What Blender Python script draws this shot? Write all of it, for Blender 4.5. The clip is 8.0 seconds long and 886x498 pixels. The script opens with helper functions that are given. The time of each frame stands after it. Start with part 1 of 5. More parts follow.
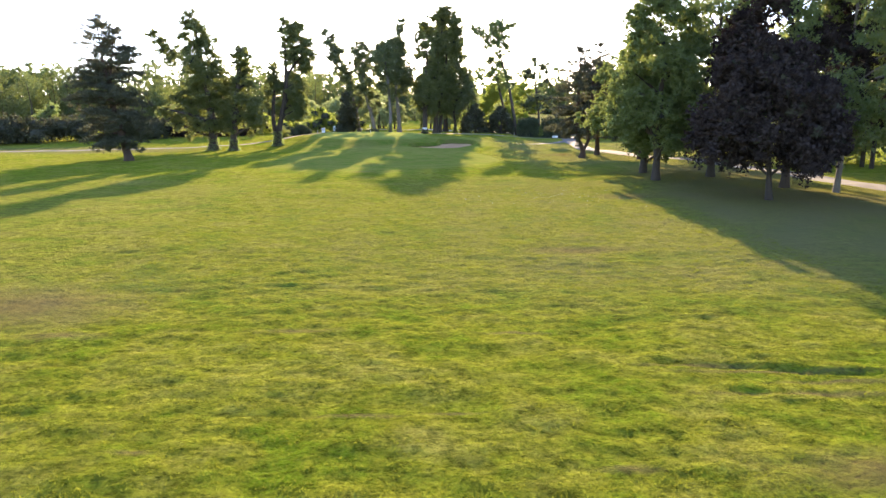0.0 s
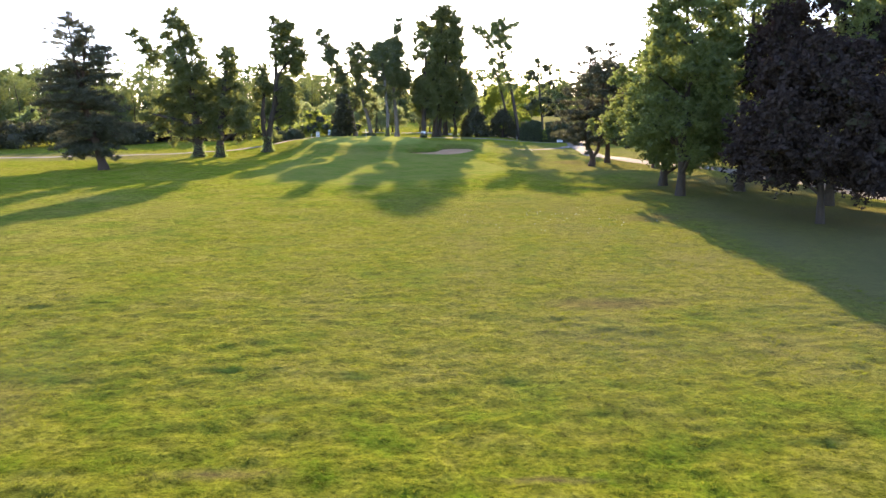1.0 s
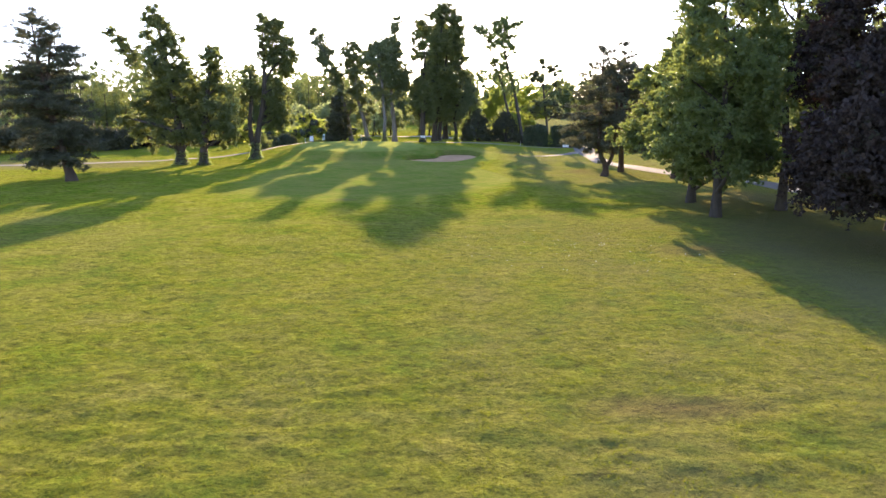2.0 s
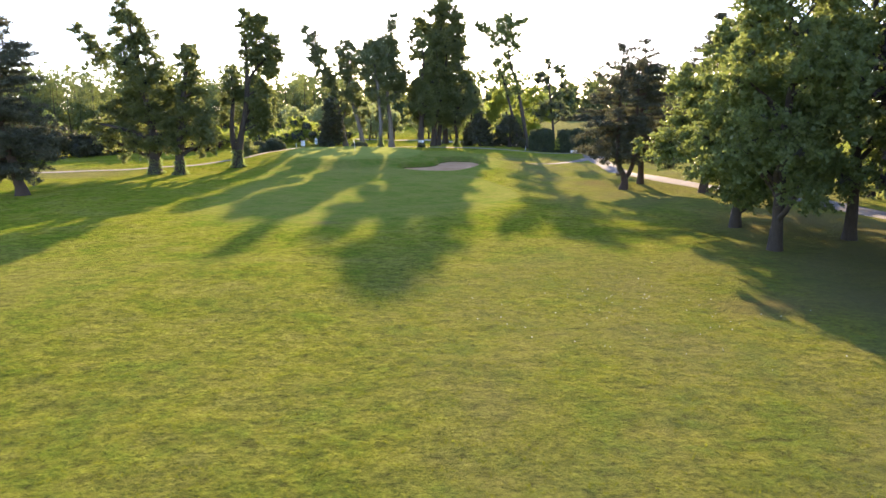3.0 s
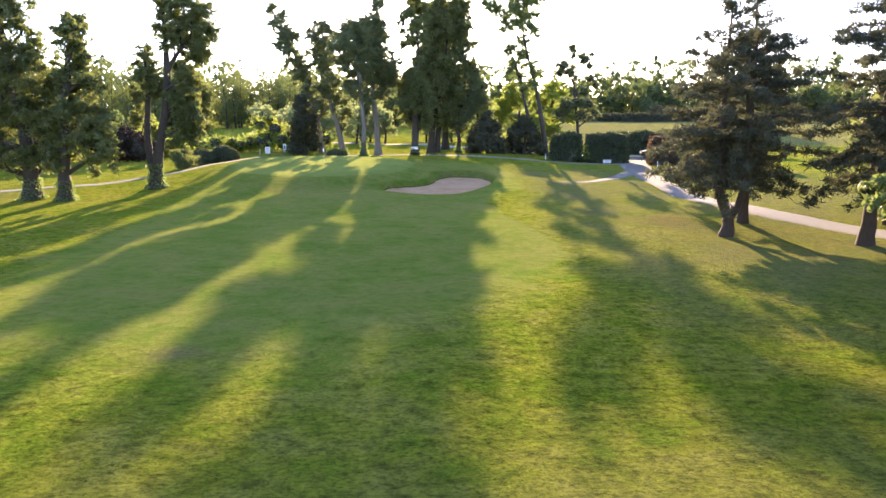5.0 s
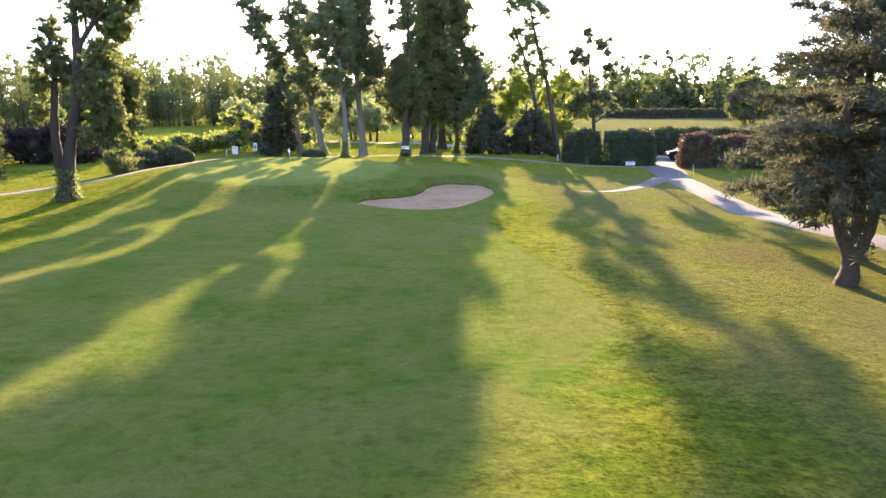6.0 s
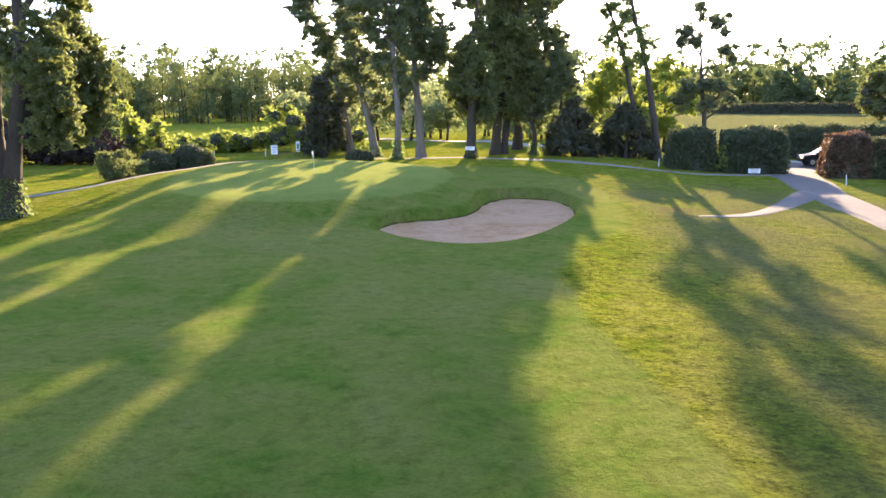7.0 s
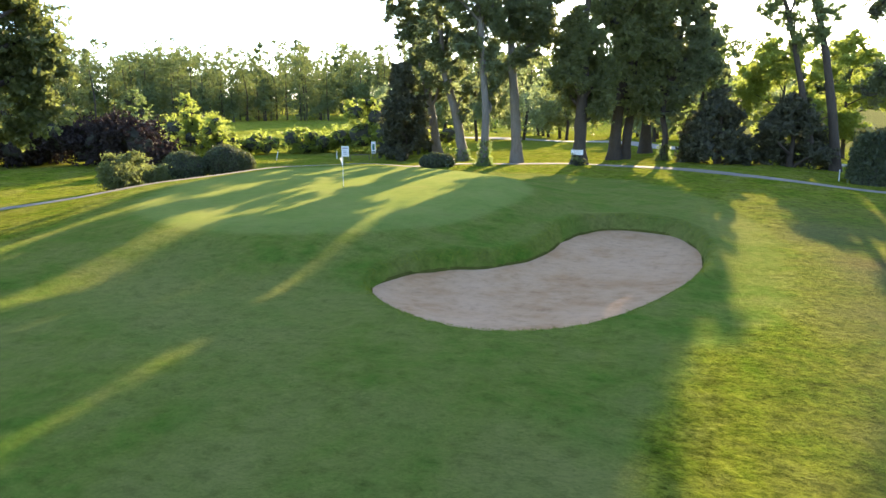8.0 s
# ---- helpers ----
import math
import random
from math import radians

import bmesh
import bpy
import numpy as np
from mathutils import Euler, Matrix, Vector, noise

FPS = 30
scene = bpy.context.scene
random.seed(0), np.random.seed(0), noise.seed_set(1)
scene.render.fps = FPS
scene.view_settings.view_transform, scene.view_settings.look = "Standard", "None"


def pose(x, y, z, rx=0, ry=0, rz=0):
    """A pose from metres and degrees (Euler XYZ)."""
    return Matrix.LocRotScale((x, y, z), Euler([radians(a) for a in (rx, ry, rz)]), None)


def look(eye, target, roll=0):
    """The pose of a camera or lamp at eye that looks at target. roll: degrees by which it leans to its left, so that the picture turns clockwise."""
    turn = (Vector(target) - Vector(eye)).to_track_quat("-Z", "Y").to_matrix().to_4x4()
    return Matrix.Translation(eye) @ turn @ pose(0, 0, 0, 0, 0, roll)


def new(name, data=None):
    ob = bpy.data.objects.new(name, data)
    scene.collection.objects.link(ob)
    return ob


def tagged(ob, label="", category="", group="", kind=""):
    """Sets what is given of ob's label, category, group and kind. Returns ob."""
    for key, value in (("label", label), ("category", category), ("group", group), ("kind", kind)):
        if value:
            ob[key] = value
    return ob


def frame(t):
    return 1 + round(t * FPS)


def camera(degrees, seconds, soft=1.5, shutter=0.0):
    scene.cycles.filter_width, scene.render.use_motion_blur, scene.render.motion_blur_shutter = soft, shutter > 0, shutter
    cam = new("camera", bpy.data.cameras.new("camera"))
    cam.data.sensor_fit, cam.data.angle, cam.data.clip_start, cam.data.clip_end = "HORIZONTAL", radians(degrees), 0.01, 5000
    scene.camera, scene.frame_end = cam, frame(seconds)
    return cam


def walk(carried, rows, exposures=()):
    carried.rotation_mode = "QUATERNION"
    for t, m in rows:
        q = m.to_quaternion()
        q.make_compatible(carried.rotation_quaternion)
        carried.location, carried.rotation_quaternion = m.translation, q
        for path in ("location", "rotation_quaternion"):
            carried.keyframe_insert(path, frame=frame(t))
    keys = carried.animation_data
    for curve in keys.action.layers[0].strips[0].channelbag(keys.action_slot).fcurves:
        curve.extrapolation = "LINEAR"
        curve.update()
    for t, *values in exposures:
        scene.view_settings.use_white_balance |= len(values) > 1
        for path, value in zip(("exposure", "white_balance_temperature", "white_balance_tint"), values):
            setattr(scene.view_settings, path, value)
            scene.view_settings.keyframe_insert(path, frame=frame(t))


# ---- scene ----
cam = camera(64.7, 8.0)
METRES, EYE, TILT, LEAN, TURN = 82.0, 5.74, 0.0, 0.0, 0.0
ROWS = [
    (0.0, 0.0, 0.0, 0.0, -0.03, -10.96, 0.15),
    (0.5, 0.0005, 0.0335, 0.0028, -0.04, -10.93, 0.13),
    (1.0, 0.0005, 0.0693, 0.0053, -0.05, -10.9, 0.15),
    (1.5, 0.0005, 0.1068, 0.0081, -0.05, -10.87, 0.16),
    (3.0, 0.0029, 0.237, 0.0166, 0.02, -10.82, 0.15),
    (3.5, 0.0032, 0.298, 0.0187, 0.07, -10.81, 0.15),
    (4.0, 0.0033, 0.3644, 0.0196, 0.1, -10.86, 0.16),
    (4.5, 0.0046, 0.4394, 0.0201, 0.14, -10.89, 0.13),
    (6.0, 0.0174, 0.6714, 0.0145, 0.42, -11.13, 0.14),
    (6.5, 0.0262, 0.7521, 0.0132, 2.63, -11.27, 0.18),
    (7.0, 0.0333, 0.8346, 0.0116, 7.54, -11.43, 0.16),
    (7.5, 0.0407, 0.9137, 0.0097, 12.98, -11.53, 0.22),
    (8.0, 0.0496, 0.9972, 0.0078, 18.95, -11.6, 0.31),
]
walk(cam, [(t, pose(0, 0, EYE, TILT, LEAN, TURN) @ pose(METRES * x, METRES * y, METRES * z, 90 + pitch, roll, yaw)) for t, x, y, z, yaw, pitch, roll in ROWS],
     exposures=[(0.0, 2.2, 6500, 23), (1.5, 2.07, 6500, 26), (3.0, 2.1, 6500, 26), (4.5, 2.2, 6500, 27), (6.0, 2.45, 6500, 30), (6.5, 2.43, 6500, 30), (7.0, 2.39, 6500, 28), (7.5, 2.39, 6500, 24), (8.0, 2.27, 6500, 15)])

# ---- world, sun ----
SUN_AZ, SUN_EL = 1.6, 14.5      # degrees right of the flight line, degrees above the horizon
world = bpy.data.worlds.new("evening_sky")
scene.world = world
world.use_nodes = True
wn = world.node_tree
sky = wn.nodes.new("ShaderNodeTexSky")
sky.sky_type = "NISHITA"
sky.sun_disc = False
sky.sun_elevation = radians(SUN_EL)
sky.sun_rotation = radians(SUN_AZ)
sky.air_density, sky.dust_density, sky.ozone_density = 0.7, 0.3, 1.6
wn.links.new(sky.outputs["Color"], wn.nodes["Background"].inputs["Color"])
wn.nodes["Background"].inputs["Strength"].default_value = 0.15
sun = new("sun", bpy.data.lights.new("sun", "SUN"))
sun.data.energy = 4.2
sun.data.angle = radians(0.6)
sun.data.color = (1.0, 0.80, 0.48)
sx, sy = math.sin(radians(SUN_AZ)) * math.cos(radians(SUN_EL)), math.cos(radians(SUN_AZ)) * math.cos(radians(SUN_EL))
sun.matrix_world = look((sx * 300, sy * 300, math.sin(radians(SUN_EL)) * 300), (0, 0, 0))


# ---- materials ----
def mat(name):
    m = bpy.data.materials.new(name)
    m.use_nodes = True
    nt = m.node_tree
    return m, nt, nt.nodes["Principled BSDF"]


def node(nt, kind, **sockets):
    n = nt.nodes.new(kind)
    for key, value in sockets.items():
        n.inputs[key.replace("_", " ")].default_value = value
    return n


def noise_tex(nt, scale, detail=4.0, rough=0.6, vec=None):
    n = node(nt, "ShaderNodeTexNoise", Scale=scale, Detail=detail, Roughness=rough)
    if vec is None:
        vec = nt.nodes.new("ShaderNodeTexCoord").outputs["Object"]
    nt.links.new(vec, n.inputs["Vector"])
    return n.outputs["Fac"]


def ramp(nt, fac, stops):
    r = nt.nodes.new("ShaderNodeValToRGB")
    while len(r.color_ramp.elements) < len(stops):
        r.color_ramp.elements.new(0.5)
    for e, (p, c) in zip(r.color_ramp.elements, stops):
        e.position, e.color = p, (*c, 1)
    nt.links.new(fac, r.inputs["Fac"])
    return r.outputs["Color"]


def mix(nt, fac, a, b, mode="MIX"):
    n = nt.nodes.new("ShaderNodeMix")
    n.data_type, n.blend_type = "RGBA", mode
    for value, sock in ((fac, n.inputs[0]), (a, n.inputs[6]), (b, n.inputs[7])):
        if isinstance(value, (int, float)):
            sock.default_value = value
        elif isinstance(value, tuple):
            sock.default_value = (*value, 1)
        else:
            nt.links.new(value, sock)
    return n.outputs[2]


def bump(nt, bsdf, height, strength, distance):
    b = node(nt, "ShaderNodeBump", Strength=strength, Distance=distance)
    nt.links.new(height, b.inputs["Height"])
    nt.links.new(b.outputs["Normal"], bsdf.inputs["Normal"])


def leaf_material(name, dark, light, through_colour, glow=0.45, rough=0.55, gloss=0.35, blotch=0.45):
    """Foliage: colour varies leaf by leaf, and light comes through from behind."""
    m, nt, b = mat(name)
    geo = nt.nodes.new("ShaderNodeNewGeometry")
    broad = ramp(nt, noise_tex(nt, blotch, 2.0), [(0.35, (0, 0, 0)), (0.65, (1, 1, 1))])
    leafwise = ramp(nt, geo.outputs["Random Per Island"], [(0.0, dark), (1.0, light)])
    col = mix(nt, broad, leafwise, mix(nt, 0.6, leafwise, light))
    nt.links.new(col, b.inputs["Base Color"])
    b.inputs["Roughness"].default_value = rough
    b.inputs["Specular IOR Level"].default_value = gloss
    tr = nt.nodes.new("ShaderNodeBsdfTranslucent")
    nt.links.new(mix(nt, geo.outputs["Random Per Island"], through_colour, tuple(c * 0.6 for c in through_colour)), tr.inputs["Color"])
    ms = nt.nodes.new("ShaderNodeMixShader")
    ms.inputs[0].default_value = glow
    nt.links.new(b.outputs[0], ms.inputs[1])
    nt.links.new(tr.outputs[0], ms.inputs[2])
    nt.links.new(ms.outputs[0], nt.nodes["Material Output"].inputs["Surface"])
    return m


def bark_material(name, dark, light):
    m, nt, b = mat(name)
    co = nt.nodes.new("ShaderNodeTexCoord").outputs["Object"]
    mp = node(nt, "ShaderNodeMapping", Scale=(6.0, 6.0, 1.1))
    nt.links.new(co, mp.inputs["Vector"])
    ridges = noise_tex(nt, 2.2, 6.0, 0.7, mp.outputs["Vector"])
    stains = noise_tex(nt, 0.8, 3.0)
    col = mix(nt, stains, ramp(nt, ridges, [(0.35, dark), (0.7, light)]), tuple(c * 0.7 for c in light))
    nt.links.new(col, b.inputs["Base Color"])
    b.inputs["Roughness"].default_value = 0.9
    bump(nt, b, ridges, 0.9, 0.06)
    return m


def plain_material(name, colour, rough=0.5, metal=0.0, vary=0.15, scale=3.0, relief=0.0):
    m, nt, b = mat(name)
    n = noise_tex(nt, scale, 5.0)
    col = mix(nt, n, tuple(c * (1 - vary) for c in colour), tuple(min(1, c * (1 + vary)) for c in colour))
    nt.links.new(col, b.inputs["Base Color"])
    b.inputs["Roughness"].default_value = rough
    b.inputs["Metallic"].default_value = metal
    if relief:
        bump(nt, b, noise_tex(nt, scale * 6, 5.0), 0.5, relief)
    return m


def mix_colour(a, b, f):
    return tuple(p * (1 - f) + q * f for p, q in zip(a, b))


def turf(nt, lush, mid_green, straw, dry_from, fine, contrast):
    """Colour and height of mown grass: blotches of green, drier patches, tussocks with the shade between them put into
    the colour.
    """
    co = nt.nodes.new("ShaderNodeTexCoord").outputs["Object"]
    wide = noise_tex(nt, 0.07, 4.0, 0.6, co)
    mid = noise_tex(nt, 0.5, 6.0, 0.68, co)
    mp = node(nt, "ShaderNodeMapping", Scale=(0.85, 1.0, 1.0))
    nt.links.new(co, mp.inputs["Vector"])
    tufts_ = noise_tex(nt, fine, 6.0, 0.75, mp.outputs["Vector"])
    clumps = noise_tex(nt, 2.6, 8.0, 0.72, mp.outputs["Vector"])
    col = ramp(nt, mid, [(0.37, lush), (0.5, mid_green), (0.66, mix_colour(mid_green, straw, 0.45))])
    col = mix(nt, ramp(nt, wide, [(dry_from, (0, 0, 0)), (dry_from + 0.16, (1, 1, 1))]), col, mix(nt, mid, mix_colour(mid_green, straw, 0.35), straw))
    # shade in the hollows between clumps and tufts, multiplied into the colour
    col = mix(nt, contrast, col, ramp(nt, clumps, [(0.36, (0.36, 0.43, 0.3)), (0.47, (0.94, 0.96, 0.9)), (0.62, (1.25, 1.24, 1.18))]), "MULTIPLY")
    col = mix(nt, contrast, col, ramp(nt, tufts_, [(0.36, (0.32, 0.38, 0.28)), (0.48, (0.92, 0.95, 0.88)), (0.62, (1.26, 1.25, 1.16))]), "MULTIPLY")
    if contrast > 0.8:      # streaks across the rough: scuffs, and long tuft shadows put into the colour
        for width, depth_ in (((1.9, 5.5, 1.0), 0.7), ((0.8, 3.0, 1.0), 0.45)):
            across = node(nt, "ShaderNodeMapping", Scale=width, Rotation=(0, 0, 0.06))
            nt.links.new(co, across.inputs["Vector"])
            marks = noise_tex(nt, 1.0, 4.0, 0.62, across.outputs["Vector"])
            col = mix(nt, depth_, col, ramp(nt, marks, [(0.32, (0.28, 0.34, 0.24)), (0.42, (1.0, 1.0, 1.0)), (0.6, (1.06, 1.06, 1.04))]), "MULTIPLY")
    add = nt.nodes.new("ShaderNodeMath")
    add.operation = "MULTIPLY_ADD"
    nt.links.new(clumps, add.inputs[0])
    add.inputs[1].default_value = 2.2
    nt.links.new(tufts_, add.inputs[2])
    lumps = node(nt, "ShaderNodeTexVoronoi", Scale=5.0, Randomness=1.0)
    lumps.feature = "SMOOTH_F1"
    warp = nt.nodes.new("ShaderNodeVectorMath")
    warp.operation = "MULTIPLY_ADD"
    nt.links.new(mix(nt, 1.0, (0, 0, 0), clumps), warp.inputs[0])
    warp.inputs[1].default_value = (0.25, 0.25, 0.0)
    nt.links.new(co, warp.inputs[2])
    nt.links.new(warp.outputs[0], lumps.inputs["Vector"])
    sub_ = nt.nodes.new("ShaderNodeMath")
    sub_.operation = "MULTIPLY_ADD"
    nt.links.new(lumps.outputs["Distance"], sub_.inputs[0])
    sub_.inputs[1].default_value = -0.55
    nt.links.new(add.outputs[0], sub_.inputs[2])
    # lumps painted lighter on top, with shade in the gaps between them
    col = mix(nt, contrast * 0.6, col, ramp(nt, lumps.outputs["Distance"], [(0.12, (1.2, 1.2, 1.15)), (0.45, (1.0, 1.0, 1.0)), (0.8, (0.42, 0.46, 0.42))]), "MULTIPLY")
    return col, sub_.outputs[0], mid, tufts_


def turf_material(name, rough, mown, close, relief=0.05, dirt=()):
    """Grass that passes from rough to fairway to green by the mesh's own 'mown' and 'close' values; dirt: (x, y, half length, half width) of worn spots."""
    m, nt, b = mat(name)
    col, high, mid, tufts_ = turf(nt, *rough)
    for key, look_ in (("mown", mown), ("close", close)):
        at = nt.nodes.new("ShaderNodeAttribute")
        at.attribute_name = key
        col2, high2, _, _ = turf(nt, *look_)
        if key == "mown":
            parched = nt.nodes.new("ShaderNodeAttribute")
            parched.attribute_name = "dry"
            col = mix(nt, parched.outputs["Fac"], col, mix(nt, tufts_, (0.085, 0.082, 0.04), (0.215, 0.192, 0.102)))
        col = mix(nt, at.outputs["Fac"], col, col2)
        hm = nt.nodes.new("ShaderNodeMix")
        hm.data_type = "FLOAT"
        nt.links.new(at.outputs["Fac"], hm.inputs[0])
        nt.links.new(high, hm.inputs[2])
        less = nt.nodes.new("ShaderNodeMath")
        less.operation = "MULTIPLY"
        less.inputs[1].default_value = 0.3 if key == "mown" else 0.12
        nt.links.new(high2, less.inputs[0])
        nt.links.new(less.outputs[0], hm.inputs[3])
        high = hm.outputs[0]
    co = nt.nodes.new("ShaderNodeTexCoord").outputs["Object"]
    for dx, dy, rx, ry in dirt:
        shift = node(nt, "ShaderNodeMapping", Location=(-dx / rx, -dy / ry, 0), Scale=(1 / rx, 1 / ry, 0))
        nt.links.new(co, shift.inputs["Vector"])
        ln = nt.nodes.new("ShaderNodeVectorMath")
        ln.operation = "LENGTH"
        nt.links.new(shift.outputs["Vector"], ln.inputs[0])
        worn = nt.nodes.new("ShaderNodeMath")
        worn.operation = "MULTIPLY_ADD"
        nt.links.new(tufts_, worn.inputs[0])
        worn.inputs[1].default_value = 1.4
        nt.links.new(ln.outputs["Value"], worn.inputs[2])
        half = nt.nodes.new("ShaderNodeMath")
        half.operation = "MULTIPLY"
        half.inputs[1].default_value = 0.43
        nt.links.new(worn.outputs[0], half.inputs[0])
        mask = ramp(nt, half.outputs[0], [(0.0, (0.85, 0.85, 0.85)), (0.35, (0.7, 0.7, 0.7)), (0.85, (0, 0, 0))])
        col = mix(nt, mask, col, mix(nt, tufts_, (0.06, 0.045, 0.025), (0.24, 0.17, 0.09)))
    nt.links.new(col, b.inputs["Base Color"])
    b.inputs["Roughness"].default_value = 1.0
    b.inputs["Specular IOR Level"].default_value = 0.0
    b.inputs["Sheen Weight"].default_value = 0.13
    b.inputs["Sheen Roughness"].default_value = 0.4
    b.inputs["Sheen Tint"].default_value = (1.0, 0.95, 0.25, 1)
    bump(nt, b, high, 1.0, relief)
    return m


ROUGH_LOOK = ((0.112, 0.18, 0.008), (0.195, 0.215, 0.02), (0.265, 0.232, 0.08), 0.58, 11.0, 1.0)
FAIRWAY_LOOK = ((0.068, 0.134, 0.017), (0.118, 0.152, 0.028), (0.185, 0.172, 0.06), 0.54, 14.0, 0.4)
GREEN_LOOK = ((0.128, 0.184, 0.04), (0.155, 0.2, 0.048), (0.21, 0.21, 0.068), 0.58, 30.0, 0.18)
# worn spots and mower scrapes in the turf: x, y, half length, half width
DIRT = [(6.5, 8.9, 2.0, 0.75), (6.3, 12.85, 2.3, 0.13), (7.4, 12.3, 1.4, 0.1), (6.6, 11.75, 2.2, 0.12), (4.9, 13.15, 1.3, 0.09), (-10.8, 17.6, 2.9, 1.9), (4.9, 25.2, 2.2, 0.7), (-1.4, 10.8, 0.8, 0.1), (-3.4, 15.4, 1.0, 0.2),
        (0.2, 10.9, 0.5, 0.07), (-4.6, 9.5, 0.35, 0.1), (1.6, 15.2, 0.9, 0.12), (2.6, 9.0, 0.5, 0.12), (-8.5, 15.0, 1.0, 0.35), (11.4, 42.0, 2.2, 1.6), (20.0, 41.0, 6.0, 12.0), (22.0, 62.0, 5.0, 9.0), (-6.8, 60.7, 1.0, 0.7), (13.9, 106.6, 1.4, 1.0), (14.2, 85.0, 2.0, 2.4), (10.3, 107, 1.5, 1.3)]
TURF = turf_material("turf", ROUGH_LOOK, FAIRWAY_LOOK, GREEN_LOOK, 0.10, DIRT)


def sand_material(name):
    """Raked sand: pinkish grey with damp browner patches, fine rake lines and footprints."""
    m, nt, b = mat(name)
    co = nt.nodes.new("ShaderNodeTexCoord").outputs["Object"]
    patches = noise_tex(nt, 0.55, 4.0, 0.6, co)
    prints = noise_tex(nt, 3.2, 5.0, 0.65, co)
    grain = noise_tex(nt, 60.0, 3.0, 0.7, co)
    mp = node(nt, "ShaderNodeMapping", Scale=(0.9, 6.0, 1.0), Rotation=(0, 0, 0.7))
    nt.links.new(co, mp.inputs["Vector"])
    rake = noise_tex(nt, 1.6, 4.0, 0.6, mp.outputs["Vector"])
    col = ramp(nt, patches, [(0.36, (0.48, 0.26, 0.12)), (0.5, (0.555, 0.33, 0.172)), (0.66, (0.585, 0.357, 0.198))])
    col = mix(nt, 0.6, col, ramp(nt, prints, [(0.3, (0.66, 0.63, 0.6)), (0.46, (0.96, 0.96, 0.96)), (0.7, (1.1, 1.1, 1.12))]), "MULTIPLY")
    col = mix(nt, 0.25, col, ramp(nt, rake, [(0.3, (0.78, 0.76, 0.74)), (0.6, (1.06, 1.06, 1.06))]), "MULTIPLY")
    col = mix(nt, 0.4, col, ramp(nt, grain, [(0.3, (0.75, 0.75, 0.75)), (0.7, (1.15, 1.15, 1.15))]), "MULTIPLY")
    nt.links.new(col, b.inputs["Base Color"])
    b.inputs["Roughness"].default_value = 0.95
    b.inputs["Specular IOR Level"].default_value = 0.1
    bump(nt, b, mix(nt, 0.5, prints, rake), 0.7, 0.07)
    return m


SAND = sand_material("bunker_sand")
PATH_GRAVEL = plain_material("cart_path_gravel", (0.27, 0.225, 0.175), 0.95, 0, 0.25, 1.5, 0.02)
GRAVEL = plain_material("path_gravel", (0.15, 0.132, 0.112), 0.95, 0, 0.2, 2.0, 0.02)
# much lighter than the other gravel: grazing sunlight put into the road's colour
ROAD_GRAVEL = plain_material("sunlit_road_gravel", (0.42, 0.37, 0.3), 0.95, 0, 0.2, 1.0, 0.02)
BARK = bark_material("grey_bark", (0.028, 0.021, 0.015), (0.09, 0.068, 0.048))
PINE_BARK = bark_material("pine_bark", (0.03, 0.02, 0.014), (0.11, 0.07, 0.045))
PALE_BARK = bark_material("pale_bark", (0.09, 0.078, 0.062), (0.24, 0.21, 0.17))
LIME_LEAF = leaf_material("lime_leaf", (0.07, 0.102, 0.036), (0.14, 0.18, 0.066), (0.34, 0.42, 0.1), 0.4, 0.55, 0.3)
IVY_LEAF = leaf_material("ivy_leaf", (0.07, 0.088, 0.04), (0.14, 0.152, 0.07), (0.36, 0.42, 0.11), 0.44, 0.6, 0.22)
POPLAR_LEAF = leaf_material("poplar_leaf", (0.078, 0.1, 0.058), (0.145, 0.17, 0.095), (0.4, 0.46, 0.17), 0.46, 0.6, 0.22)
# yellow-green leaf, brightened by putting low sunlight into its colour
BRIGHT_LEAF = leaf_material("bright_leaf", (0.12, 0.17, 0.03), (0.2, 0.245, 0.055), (0.55, 0.64, 0.12), 0.6)
COPPER_LEAF = leaf_material("copper_leaf", (0.028, 0.023, 0.02), (0.056, 0.042, 0.037), (0.07, 0.035, 0.03), 0.15, 0.75, 0.12)
YEW_LEAF = leaf_material("yew_leaf", (0.048, 0.05, 0.032), (0.092, 0.094, 0.056), (0.18, 0.19, 0.08), 0.25, 0.7, 0.2)
PINE_NEEDLE = leaf_material("pine_needle", (0.04, 0.045, 0.03), (0.09, 0.092, 0.06), (0.2, 0.21, 0.11), 0.3, 0.7, 0.15)
HEDGE_LEAF = leaf_material("hedge_leaf", (0.04, 0.056, 0.03), (0.088, 0.11, 0.056), (0.2, 0.23, 0.07), 0.3)
RUSSET_LEAF = leaf_material("russet_leaf", (0.085, 0.06, 0.038), (0.165, 0.105, 0.066), (0.26, 0.15, 0.07), 0.3)
WOOD_LEAF = leaf_material("woodland_leaf", (0.065, 0.09, 0.045), (0.14, 0.175, 0.085), (0.38, 0.5, 0.14), 0.5)
# paler than the woodland leaf: haze and low sun put into the colour
HAZY_SUNLIT_LEAF = leaf_material("hazy_sunlit_leaf", (0.12, 0.15, 0.065), (0.19, 0.22, 0.11), (0.46, 0.54, 0.2), 0.5)
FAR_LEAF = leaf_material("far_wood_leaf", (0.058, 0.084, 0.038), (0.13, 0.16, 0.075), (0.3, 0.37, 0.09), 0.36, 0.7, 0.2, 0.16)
# dark twig tone that puts the shade inside crowns and hedges into the colour
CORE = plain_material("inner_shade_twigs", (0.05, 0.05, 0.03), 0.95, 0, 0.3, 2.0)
WHITE = plain_material("white_panel", (0.80, 0.80, 0.78), 0.5, 0, 0.05)
SIGN_GREEN = plain_material("sign_green", (0.03, 0.16, 0.10), 0.5, 0, 0.1)
